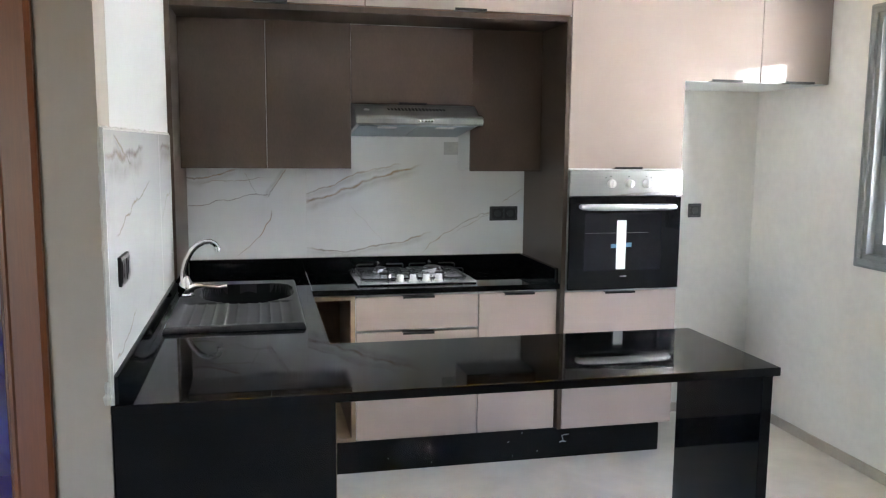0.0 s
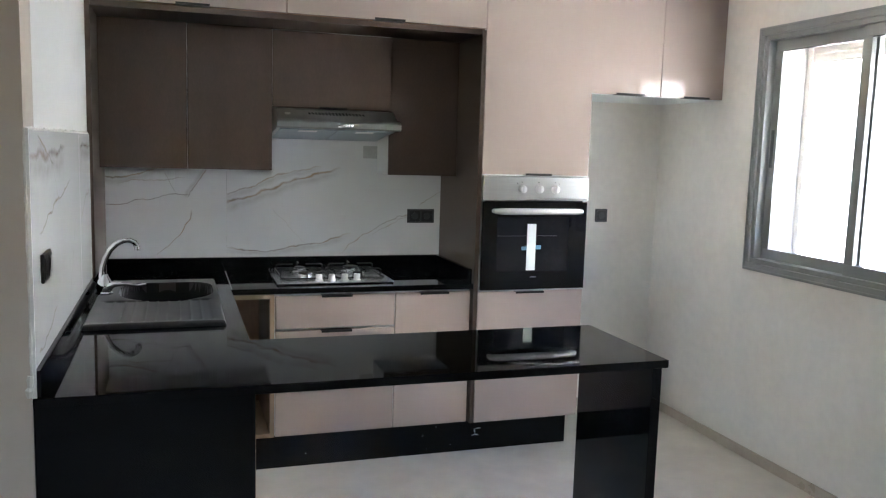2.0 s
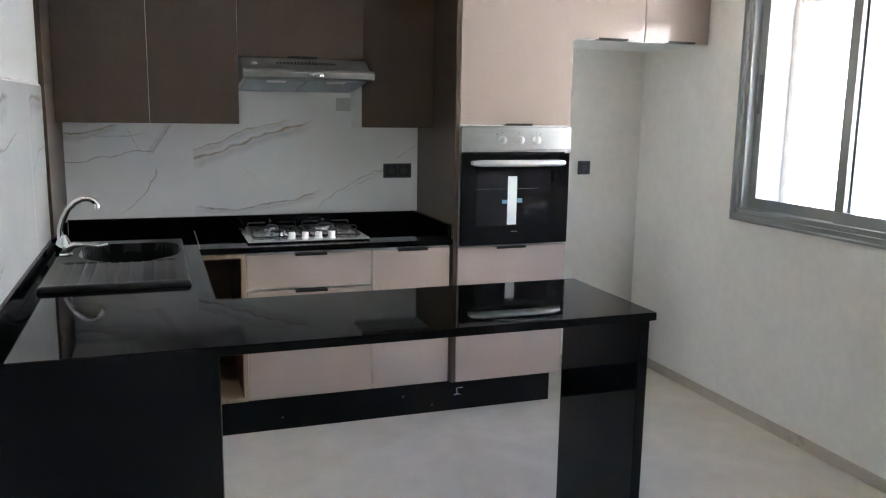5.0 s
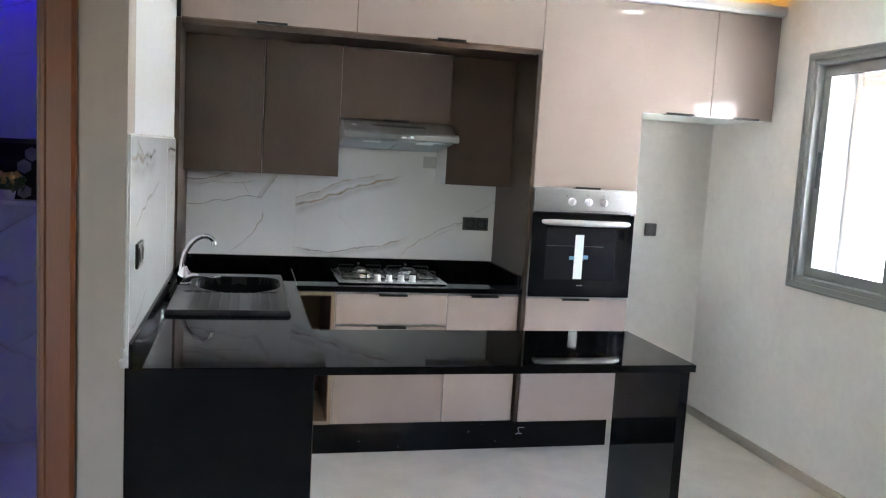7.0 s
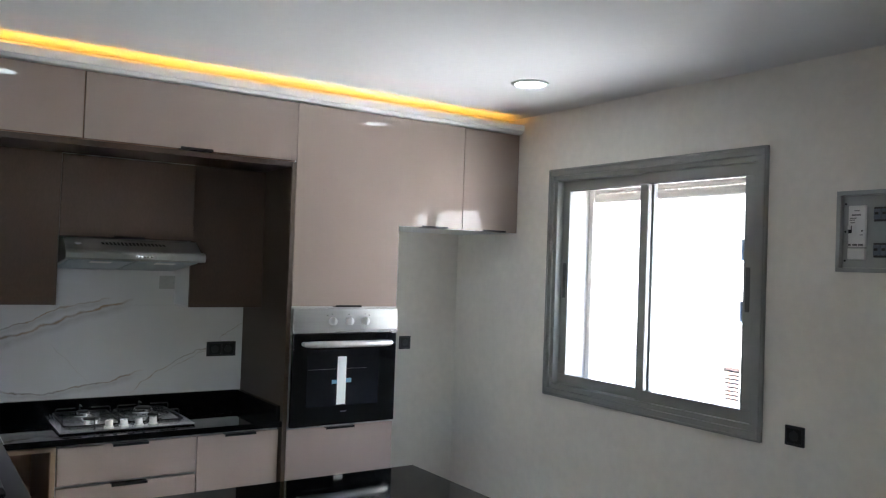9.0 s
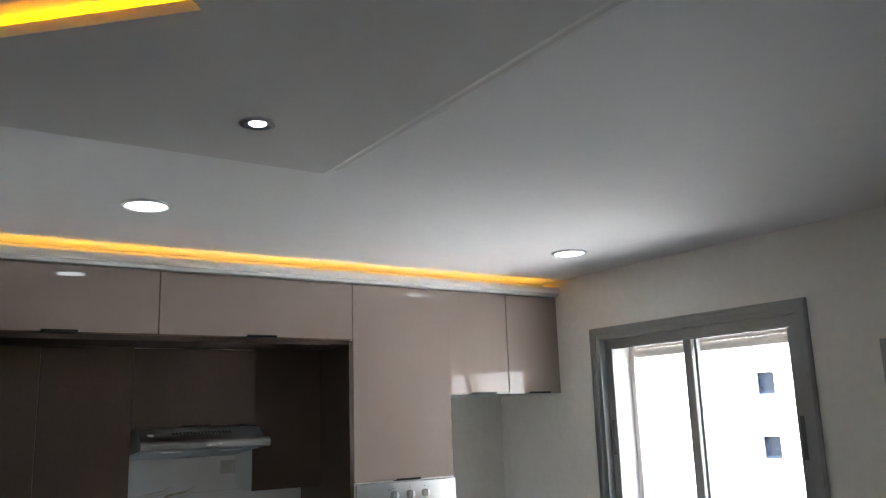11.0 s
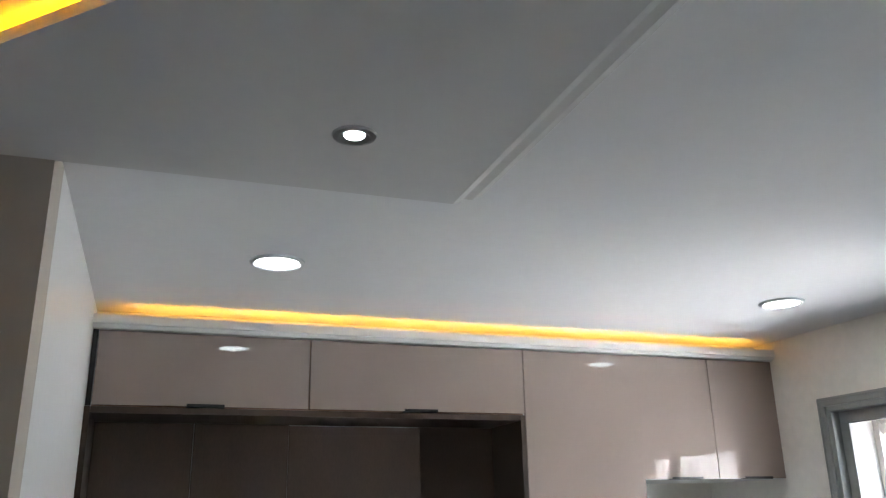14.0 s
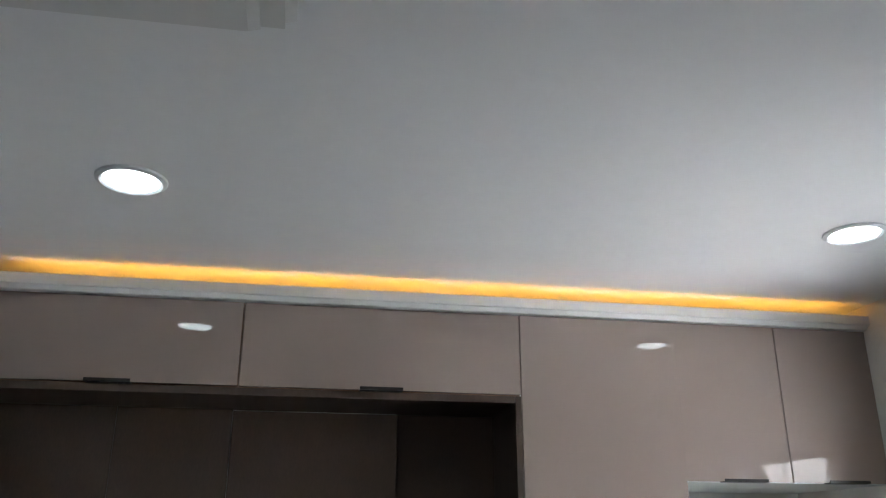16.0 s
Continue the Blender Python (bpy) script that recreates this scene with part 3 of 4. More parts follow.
def bathroom_shelf():
    z0, z1, x0, x1 = 1.255, 1.535, -2.95, -2.18
    n = thing("wall_shelf", x0, BY1, z0, "dark shelf niche backed with hexagonal mosaic tiles", "shelf")
    part("shelf", box(x0, x1, BY1 - 0.13, BY1 - 0.002, z0 - 0.02, z0, 0.002), PVC, n)
    part("top_board", box(x0, x1, BY1 - 0.13, BY1 - 0.002, z1, z1 + 0.02, 0.002), BLACK, n)
    back = part("back_panel", box(x0, x1, BY1 - 0.02, BY1 - 0.003, z0, z1), HEX_DARK, n)
    r, k = 0.040, 0
    row = 0
    z = z0 + 0.04
    rng = random.Random(4)
    while z < z1 - 0.03:
        x = x0 + 0.04 + (0.036 if row % 2 else 0)
        while x < x1 - 0.03:
            pts = [(x + 0.9 * r * math.sin(i * math.pi / 3), z + 0.9 * r * math.cos(i * math.pi / 3)) for i in range(6)]
            part("tile", prism(pts, "y", BY1 - 0.026, BY1 - 0.0195), HEX_PALE if rng.random() < 0.45 else HEX_DARK, back)
            x += 0.072
        z += 0.062
        row += 1
    p = thing("potted_plant", -2.615, BY1 - 0.07, z0, "small artificial plant with yellow flowers in a white pot", "plant")
    part("pot", lathe([(0.030, 0), (0.040, 0.05), (0.036, 0.05), (0.034, 0.044)], -2.615, BY1 - 0.07, z0, 20), PVC, p, "", True)
    for name, mat, count, lo, hi, rad in (("leaves", LEAF, 60, 0.05, 0.10, 0.075), ("flowers", FLOWER, 26, 0.08, 0.13, 0.055)):
        bm = bmesh.new()
        for i in range(count):
            a, q = rng.uniform(0, 6.28), rad * math.sqrt(rng.random())
            m = Matrix.LocRotScale((-2.615 + q * math.cos(a), BY1 - 0.07 + 0.75 * q * math.sin(a), z0 + rng.uniform(lo, hi)), Euler((rng.uniform(0, 3), rng.uniform(0, 3), a)), (0.022, 0.012, 0.006))
            bmesh.ops.create_icosphere(bm, subdivisions=1, radius=1, matrix=m)
        part(name, bm, mat, p)


bathroom_shelf()

# ---- kitchen cupboards ----


def pull(x0, x1, y, z, parent, up=True):
    """A thin folded edge handle; up: on a top edge, else under a bottom edge."""
    s = 1 if up else -1
    pts = [(y - 0.026, z + s * 0.001), (y - 0.026, z - s * 0.010), (y - 0.023, z - s * 0.010), (y - 0.022, z - s * 0.002), (y + 0.012, z - s * 0.002), (y + 0.012, z + s * 0.001)]
    part("handle", prism(pts, "x", x0, x1), HANDLE, parent, "dark metal edge pull")


def carcass(name, label, x0, x1, y0, y1, z0, z1, mat, group=""):
    c = thing(name, (x0 + x1) / 2, (y0 + y1) / 2, z0, label, "cabinet", group)
    part("body", box(x0 + 0.001, x1 - 0.001, y0, y1, z0, z1), mat, c)
    return c


def front(c, x0, x1, z0, z1, y, mat, name="door", gap=0.0018, gap_l=None, gap_r=None, edge=0.0012):
    gl, gr = gap if gap_l is None else gap_l, gap if gap_r is None else gap_r
    return part(name, box(x0 + gl, x1 - gr, y, y + 0.018, z0 + gap, z1 - gap, edge), mat, c)


# upper row under the cornice
TOPZ0, TOPZ1 = 2.166, 2.459
for x0, x1, h0, h1 in ((-1.798, -0.972, -1.452, -1.309), (-0.972, 0.0, -0.569, -0.422)):
    c = carcass("wall_cabinet", "long glossy taupe lift-up cupboard below the ceiling", x0, x1, 0.02, 0.36, TOPZ0, TOPZ1, BROWN_IN, "upper cupboards")
    d = front(c, x0, x1, TOPZ0, TOPZ1, 0.0, TAUPE, gap=0.0028)
    pull(h0, h1, 0.0, TOPZ0, d, False)
filler = thing("filler_strip", -1.81, 0.0, TOPZ0, "narrow dark strip beside the upper cupboard", "filler panel")
part("strip", box(XL + 0.002, -1.799, 0.006, 0.03, TOPZ0, TOPZ1), BLACK, filler)
for x0, x1, h0, h1 in ((0.5925, 1.0, 0.722, 0.889), (1.0, XR - 0.004, 1.13, 1.29)):
    c = carcass("wall_cabinet", "glossy taupe cupboard above the fridge space", x0, x1, 0.02, YB, 1.883, TOPZ1, WHITE, "fridge top cupboards")
    d = front(c, x0, x1, 1.883, TOPZ1, 0.0, TAUPE, gap_l=0.00005 if x0 < 0.9 else 0.003, edge=0.0002)
    pull(h0, h1, 0.0, 1.883, d, False)

# tall oven unit
tall = thing("tall_cabinet", 0.3, 0.3, 0.0, "tall glossy taupe cupboard with a built-in oven", "cabinet")
part("side_panel", box(0.0, 0.018, 0.02, YB, 0.165, TOPZ1), WHITE, tall)
part("side_panel", box(0.575, 0.593, 0.02, YB, 0.165, TOPZ1), WHITE, tall)
part("back_panel", box(0.018, 0.575, YB - 0.02, YB - 0.002, 0.165, TOPZ1), WHITE, tall)
part("shelf", box(0.018, 0.575, 0.03, YB - 0.02, 0.845, 0.862), WHITE, tall)
part("shelf", box(0.018, 0.575, 0.03, YB - 0.02, 1.452, 1.47), WHITE, tall)
part("base_board", box(0.018, 0.575, 0.03, YB - 0.02, 0.165, 0.183), WHITE, tall)
d = front(tall, 0.0, 0.5925, 1.456, TOPZ1, 0.0, TAUPE, gap_r=0.00005, edge=0.0002)
pull(0.228, 0.372, 0.0, 1.456, d, False)
d = front(tall, 0.0, 0.594, 0.165, 0.858, 0.0, LINEN)
pull(0.20, 0.358, 0.0, 0.858, d, True)

# dark frame round the cooking niche
nf = thing("niche_frame", -0.9, 0.3, 0.9, "dark brown panels framing the cooking niche", "panel")
part("right_panel", box(-0.023, -0.001, 0.0, YB, 0.165, 2.163, 0.001), BROWN, nf)
part("left_panel", box(XL + 0.001, -1.798, 0.0, YB, 0.972, 2.163, 0.001), BROWN, nf)
part("top_panel", box(-1.797, -0.024, 0.0, YB, 2.138, 2.163, 0.001), BROWN, nf)
YU = 0.30
for x0, x1, z0 in ((-1.797, -1.403, 1.445), (-1.403, -1.003, 1.445), (-1.003, -0.40, 1.757), (-0.40, -0.024, 1.432)):
    c = carcass("wall_cabinet", "dark brown textured wall cupboard over the worktop", x0, x1, YU + (0.02 if z0 > 1.44 else 0.050), YB, z0 + 0.002, 2.136, WHITE, "niche wall cupboards")
    d = front(c, x0, x1, z0, 2.132 if x0 > -1.1 and x0 < -0.5 else 2.136, YU + (0.0 if x0 < -0.5 else 0.030), BROWN, gap=0.0009)
    if z0 > 1.7:
        pull(-0.775, -0.635, YU, z0, d, False)

# base units
PZ = 0.165
for x0, x1, rows in ((-1.018, -0.428, ((PZ, 0.690), (0.697, 0.862))), (-0.428, -0.030, ((PZ, 0.862),))):
    c = carcass("base_cabinet", "taupe drawer unit under the worktop" if len(rows) > 1 else "narrow taupe cupboard under the worktop", x0, x1, 0.045, YB, PZ, 0.866, WHITE)
    for z0, z1 in rows:
        d = front(c, x0, x1, z0, z1, 0.025, LINEN, "drawer_front" if len(rows) > 1 else "door", gap=0.0026)
        w = 0.075
        pull((x0 + x1) / 2 - w, (x0 + x1) / 2 + w, 0.025, z1, d, True)
shelf = thing("open_shelf", -1.11, 0.3, PZ, "narrow open shelf unit with brown inside and pale edges", "shelf")
for x0, x1 in ((-1.222, -1.203), (-1.038, -1.019)):
    part("side_panel", box(x0, x1, 0.027, YB - 0.02, PZ, 0.866), OAK, shelf, "pale edged board")
    xi = (x1, x1 + 0.003) if x0 < -1.1 else (x0 - 0.003, x0)
    part("lining", box(*xi, 0.032, YB - 0.03, PZ + 0.02, 0.846), BROWN_IN, shelf)
part("top_board", box(-1.203, -1.038, 0.027, YB - 0.02, 0.847, 0.866), OAK, shelf)
part("bottom_board", box(-1.203, -1.038, 0.027, YB - 0.02, PZ, PZ + 0.019), OAK, shelf)
part("back_panel", box(-1.203, -1.038, YB - 0.035, YB - 0.021, PZ + 0.02, 0.846), BROWN_IN, shelf)
pl = thing("plinth", -0.3, 0.05, 0.0, "black granite plinth with dust spots and a chalk mark", "plinth")
part("board", box(-1.235, 0.555, 0.05, 0.07, 0.0, PZ - 0.002, 0.001), GRANITE, pl)
mark = [(0.06, 0.118), (0.035, 0.117), (0.024, 0.113), (0.030, 0.096), (0.030, 0.082)]
part("chalk_mark", tube([(x, 0.049, z) for x, z in mark], 0.0016, 6, tube([(0.012, 0.049, 0.080), (0.028, 0.049, 0.085), (0.048, 0.049, 0.081)], 0.0016, 6)), MARK, pl, "pale chalk mark")
rng = random.Random(11)
for i in range(9):
    s = rng.uniform(0.0015, 0.0035)
    x, z = rng.uniform(-1.0, 0.45), rng.uniform(0.02, 0.15)
    part("dust_speck", box(x, x + s * 1.5, 0.0488, 0.0496, z, z + s), MARK, pl)

# left run: black end panel and its pale edge
lr = thing("base_cabinet", -1.53, -0.7, 0.0, "base cupboard of the side run with a black granite end", "cabinet")
part("body", box(XL + 0.002, -1.262, -1.48, YB - 0.01, 0.0, 0.70), WHITE, lr)
part("end_panel", box(XL - 0.012, -1.248, -1.528, -1.50, 0.0, 0.8725, 0.001), GRANITE, lr, "polished black granite end panel")
part("edge_board", box(-1.261, -1.244, -1.499, -0.95, 0.0, 0.866), OAK, lr)

# worktop: one granite slab with legs of the U, plus its upstands
T0, T1 = 0.873, 0.900
wt = thing("worktop", -1.2, 0.0, T0, "polished black granite U-shaped worktop with breakfast bar", "worktop")
HOLE = (-1.715, -1.285, -0.335, 0.150)


def worktop_mesh():
    """The U of the worktop as one plate with the sink's cut-out."""
    rects = [(XL + 0.001, -1.218, -1.545, YB - 0.001), (-1.218, -0.024, 0.004, YB - 0.001), (-1.218, 0.104, -1.545, -0.992)]
    xs = sorted({v for r in rects + [HOLE] for v in r[:2]})
    ys = sorted({v for r in rects + [HOLE] for v in r[2:]})
    bm = bmesh.new()
    for xa, xb in zip(xs, xs[1:]):
        for ya, yb in zip(ys, ys[1:]):
            mx, my = (xa + xb) / 2, (ya + yb) / 2
            inside = any(r[0] < mx < r[1] and r[2] < my < r[3] for r in rects)
            if inside and not (HOLE[0] < mx < HOLE[1] and HOLE[2] < my < HOLE[3]):
                bm.faces.new([bm.verts.new((x, y, T0)) for x, y in ((xa, ya), (xb, ya), (xb, yb), (xa, yb))])
    bmesh.ops.remove_doubles(bm, verts=bm.verts[:], dist=1e-5)
    out = bmesh.ops.extrude_face_region(bm, geom=bm.faces[:])
    bmesh.ops.translate(bm, verts=[g for g in out["geom"] if isinstance(g, bmesh.types.BMVert)], vec=(0, 0, T1 - T0))
    bmesh.ops.dissolve_limit(bm, angle_limit=0.01, verts=bm.verts[:], edges=bm.edges[:])
    return bm


slab = part("slab", worktop_mesh(), GRANITE, wt)
bv = slab.modifiers.new("edge", "BEVEL")
bv.width, bv.segments, bv.limit_method = 0.003, 3, "ANGLE"
part("upstand", box(XL + 0.001, XL + 0.021, -1.536, YB - 0.001, T1, 0.972, 0.0015), GRANITE, wt)
part("upstand", box(XL + 0.0225, -0.045, YB - 0.021, YB - 0.001, T1, 0.972, 0.0015), GRANITE, wt)
part("upstand", box(-0.044, -0.0245, 0.03, YB - 0.001, T1, 0.972, 0.0015), GRANITE, wt)
leg = part("leg", box(0.054, 0.090, -1.528, -1.015, 0.0, T0, 0.0015), GRANITE, wt)
part("joint", box(-1.2165, -1.2145, 0.006, YB - 0.022, T1 - 0.0005, T1 + 0.0004), MARK, wt)

# wall tiles
sp = thing("backsplash", -0.9, YB, 0.972, "white marble slab tiles with grey and gold veins", "backsplash", "", "structure")
for x0, x1, z0, z1, mat in ((-1.797, -1.2066, 0.973, 1.47, MARBLE_LEFT), (-1.2060, -0.0245, 0.973, 1.4284, MARBLE_RIGHT), (-1.2060, -0.0245, 1.429, 1.80, MARBLE_RIGHT)):
    part("tile", box(x0, x1, YB - 0.009, YB - 0.001, z0, z1), mat, sp)
sp2 = thing("backsplash", XL, -0.8, 0.972, "white marble slab tile on the side wall", "backsplash", "", "structure")
part("tile", box(XL + 0.001, XL + 0.010, -1.533, -0.411, 0.973, 1.596, 0.0008), MARBLE_SIDE, sp2)
part("tile", box(XL + 0.001, XL + 0.010, -0.409, -0.002, 0.973, 1.596, 0.0008), MARBLE_SIDE, sp2)
part("edge_grout", box(XL, XL + 0.011, -1.5395, -1.534, 0.90, 1.60), PVC, sp2)


def rough_bead(points, size, seed):
    """A hand-smeared line of plaster: a bar with uneven width."""
    rng = random.Random(seed)
    a, b = Vector(points[0]), Vector(points[1])
    n = max(4, int((b - a).length / 0.02))
    path = [a + (b - a) * i / n + Vector((0, 0, rng.uniform(-0.4, 0.4) * size)) for i in range(n + 1)]
    return tube(path, [size * rng.uniform(0.5, 1.3) for _ in path], 6)


part("plaster_edge", rough_bead([(XL + 0.003, -1.53, 1.599), (XL + 0.003, -0.004, 1.599)], 0.006, 3), PLASTER, sp2, "uneven white plaster line above the tile")
part("plaster_edge", rough_bead([(XL + 0.001, -1.541, 0.94), (XL + 0.001, -1.541, 1.60)], 0.004, 5), PLASTER, sp2, "uneven white plaster line beside the tile")
part("plaster_chip", rough_bead([(XL - 0.006, -1.543, 0.905), (XL - 0.002, -1.543, 0.965)], 0.009, 8), PLASTER, sp2, "broken plaster corner above the worktop")
part("filler_patch", box(-0.478, -0.392, YB - 0.0098, YB - 0.0091, 1.512, 1.580), PATCH, sp, "grey filler patch below the hood")

# ---- oven ----


def oven():
    o = thing("oven", 0.297, 0.1, 0.862, "built-in steel and black glass oven with a white sticker", "oven")
    x0, x1 = 0.004, 0.591
    part("body", box(0.022, 0.571, 0.0, 0.52, 0.866, 1.446), BLACK, o)
    panel = part("control_panel", box(x0, x1, -0.022, -0.001, 1.327, 1.449, 0.003), STEEL, o, "brushed steel control panel")
    for kx in (0.212, 0.306, 0.396):
        k = part("knob", lathe([(0.020, -0.0225), (0.021, -0.028), (0.0185, -0.045), (0.016, -0.047)], kx, 0, 1.386, 24, "y"), PVC, panel, "pale round knob", True)
        part("grip", box(kx - 0.005, kx + 0.005, -0.056, -0.044, 1.368, 1.404, 0.002), PVC, k)
    for mx, mz in ((0.185, 1.414), (0.21, 1.421), (0.304, 1.42), (0.396, 1.421), (0.42, 1.415)):
        part("symbol", box(mx - 0.003, mx + 0.003, -0.0228, -0.0221, mz - 0.002, mz + 0.002), BLACK, panel)
    for z in (0.8592, 1.4507):
        part("trim_strip", box(x0, x1, -0.004, -0.001, z, z + 0.0045), SILVER, o, "bright metal edge strip")
    d = part("door", box(x0 + 0.002, x1 - 0.003, -0.020, -0.001, 0.868, 1.321, 0.003), GLASS_DARK, o, "black glass oven door")
    part("inner_window", box(0.085, 0.487, -0.0212, -0.0203, 0.962, 1.245, 0.0004), OVEN_IN, d)
    part("rack", box(0.087, 0.417, -0.0222, -0.0213, 1.146, 1.1474), DIM, d)
    part("handle", tube([(0.062, -0.022, 1.275), (0.062, -0.052, 1.275), (0.09, -0.062, 1.275), (0.20, -0.068, 1.275), (0.30, -0.070, 1.275), (0.40, -0.068, 1.275), (0.51, -0.062, 1.275), (0.537, -0.052, 1.275), (0.537, -0.022, 1.275)],
         [0.011, 0.013, 0.016, 0.0165, 0.0165, 0.0165, 0.016, 0.013, 0.011], 14), SILVER, d, "satin silver bar handle", True)
    part("sticker", box(0.251, 0.300, -0.0228, -0.0214, 0.968, 1.208), PAPER, d, "white paper sticker")
    part("tape", box(0.222, 0.2505, -0.0226, -0.0214, 1.073, 1.092), BLUE, d, "blue tape")
    part("tape", box(0.3005, 0.330, -0.0226, -0.0214, 1.077, 1.098), BLUE, d, "blue tape")
    part("name_plate", box(0.275, 0.310, -0.0208, -0.0202, 0.930, 0.935), DIM, d)


oven()

# ---- hood ----


def hood():
    h = thing("cooker_hood", -0.70, 0.35, 1.60, "grey steel slanted cooker hood under the cupboard", "cooker hood")
    x0, x1 = -1.0, -0.402
    prof = [(0.57, 1.752), (0.235, 1.752), (0.145, 1.698), (0.138, 1.692), (0.138, 1.664), (0.146, 1.657), (0.57, 1.607)]
    body = part("body", prism(prof, "x", x0 + 0.004, x1 - 0.004, 0.0015), HOOD_STEEL, h)
    lip = [(0.150, 1.702), (0.128, 1.694), (0.120, 1.684), (0.122, 1.662), (0.132, 1.655), (0.150, 1.656)]
    part("lip", prism(lip, "x", x0, x1 + 0.012, 0.0015), HOOD_STEEL, h)
    slope = Vector((0, 0.090, 0.054)).normalized()
    nrm = Vector((0, -0.054, 0.090)).normalized()
    for i in range(17):
        cx = -0.70 - 0.135 + i * 0.0168
        n = 0.55 + 0.45 * math.sin(math.pi * i / 16)
        c = Vector((cx, 0.196, 1.7286))
        pts = []
        for sx, sl in ((-0.0040, -0.012 * n), (0.0052, -0.012 * n), (0.0012, 0.015 * n), (-0.0080, 0.015 * n)):
            pts.append(c + Vector((sx, 0, 0)) + slope * sl + nrm * 0.0004)
        bm = bmesh.new()
        lo = [bm.verts.new(p) for p in pts]
        hi = [bm.verts.new(p + nrm * 0.0012) for p in pts]
        bm.faces.new(lo), bm.faces.new(hi[::-1])
        for j in range(4):
            bm.faces.new((lo[j], hi[j], hi[(j + 1) % 4], lo[(j + 1) % 4]))
        part("vent_slot", bm, BLACK, body)
    for i in range(5):
        part("button", box(-0.708 + i * 0.0155, -0.697 + i * 0.0155, 0.1165, 0.1215, 1.669, 1.679, 0.001), CHROME, h)
    bm = lathe([(0.012, 0), (0.012, 0.002), (0.010, 0.003)], 0, 0, 0, 20)
    bmesh.ops.transform(bm, verts=bm.verts[:], matrix=Matrix.LocRotScale(Vector((-0.942, 0.19, 1.725)) + nrm * 0.0005, nrm.to_track_quat("Z", "Y"), (1.2, 0.8, 1)))
    part("badge", bm, PVC, h)
    for a, b in ((x0 + 0.02, -0.705), (-0.697, x1 - 0.02)):
        def under(y):
            return 1.657 - (y - 0.146) * 0.1179
        f = part("filter", prism([(0.165, under(0.165) - 0.0005), (0.165, under(0.165) - 0.004), (0.55, under(0.55) - 0.004), (0.55, under(0.55) - 0.0005)], "x", a, b), FILTER, h, "bluish metal grease filter")
        cx = (a + b) / 2
        part("lamp_cover", prism([(0.185, under(0.185) - 0.0045), (0.185, under(0.185) - 0.008), (0.225, under(0.225) - 0.008), (0.225, under(0.225) - 0.0045)], "x", cx - 0.045, cx + 0.045), PVC, f)


hood()

# ---- hob ----


def hob():
    x0, x1, y0, y1, z = -1.0, -0.420, 0.085, 0.572, T1
    h = thing("gas_hob", -0.70, 0.32, z, "steel four-burner gas hob with black pan supports", "hob")
    bm = box(x0, x1, y0, y1, z + 0.0005, z + 0.012, 0.004)
    part("plate", bm, HOB_STEEL, h, "brushed steel plate")
    part("well", box(x0 + 0.025, x1 - 0.025, y0 + 0.085, y1 - 0.02, z + 0.0122, z + 0.0135, 0.001), HOB_STEEL, h)
    for kx in (-0.79, -0.727, -0.662, -0.60):
        k = part("knob", lathe([(0.021, 0.0122), (0.021, 0.0155), (0.0165, 0.0165), (0.0162, 0.041), (0.0145, 0.043)], kx, y0 + 0.05, z, 24), SILVER, h, "silver control knob", True)
        part("grip", box(kx - 0.002, kx + 0.002, y0 + 0.035, y0 + 0.049, z + 0.0432, z + 0.0445, 0.0005), BLACK, k)
    for gx0, gx1, burners in ((-0.962, -0.722, ((0.262, 0.036), (0.452, 0.028))), (-0.688, -0.448, ((0.262, 0.028), (0.452, 0.042)))):
        mx, zt, zl = (gx0 + gx1) / 2, z + 0.050, z + 0.0172
        for by, r in burners:
            b = part("burner", lathe([(r + 0.014, 0.0137), (r + 0.012, 0.017), (r + 0.002, 0.018), (r + 0.004, 0.030), (r - 0.003, 0.0315)], mx, by, z, 24), HOB_STEEL, h, "bright metal burner", True)
            part("burner_cap", lathe([(r - 0.003, 0.0317), (r - 0.002, 0.035), (r - 0.008, 0.037)], mx, by, z, 24), IRON, b, "", True)
        g = thing("pan_support", 0, 0, 0, "", "")
        g.parent = h
        g.location = Vector((mx, 0.357, zl)) - Vector(h.location)
        tagged(g, "black wire pan support")
        ya, yb, c = y0 + 0.094, y1 - 0.03, 0.016
        ring = [(gx0 + c, ya, zl), (gx1 - c, ya, zl), (gx1, ya + c, zl), (gx1, yb - c, zl), (gx1 - c, yb, zl), (gx0 + c, yb, zl), (gx0, yb - c, zl), (gx0, ya + c, zl), (gx0 + c, ya, zl)]
        part("ring", tube(ring, 0.0032, 8), IRON, g)
        for by, r in burners:
            for sx, edge in ((-1, gx0), (1, gx1)):
                part("finger", tube([(edge, by, zl), (edge, by, zt - 0.006), (edge - sx * 0.006, by, zt), (mx + sx * 0.035, by, zt)], 0.0032, 8), IRON, g)
        for yy, end in ((ya, ya + 0.068), (yb, yb - 0.062)):
            sy = 1 if end > yy else -1
            part("finger", tube([(mx, yy, zl), (mx, yy, zt - 0.006), (mx, yy + sy * 0.006, zt), (mx, end, zt)], 0.0032, 8), IRON, g)


hob()

# ---- sink and tap ----


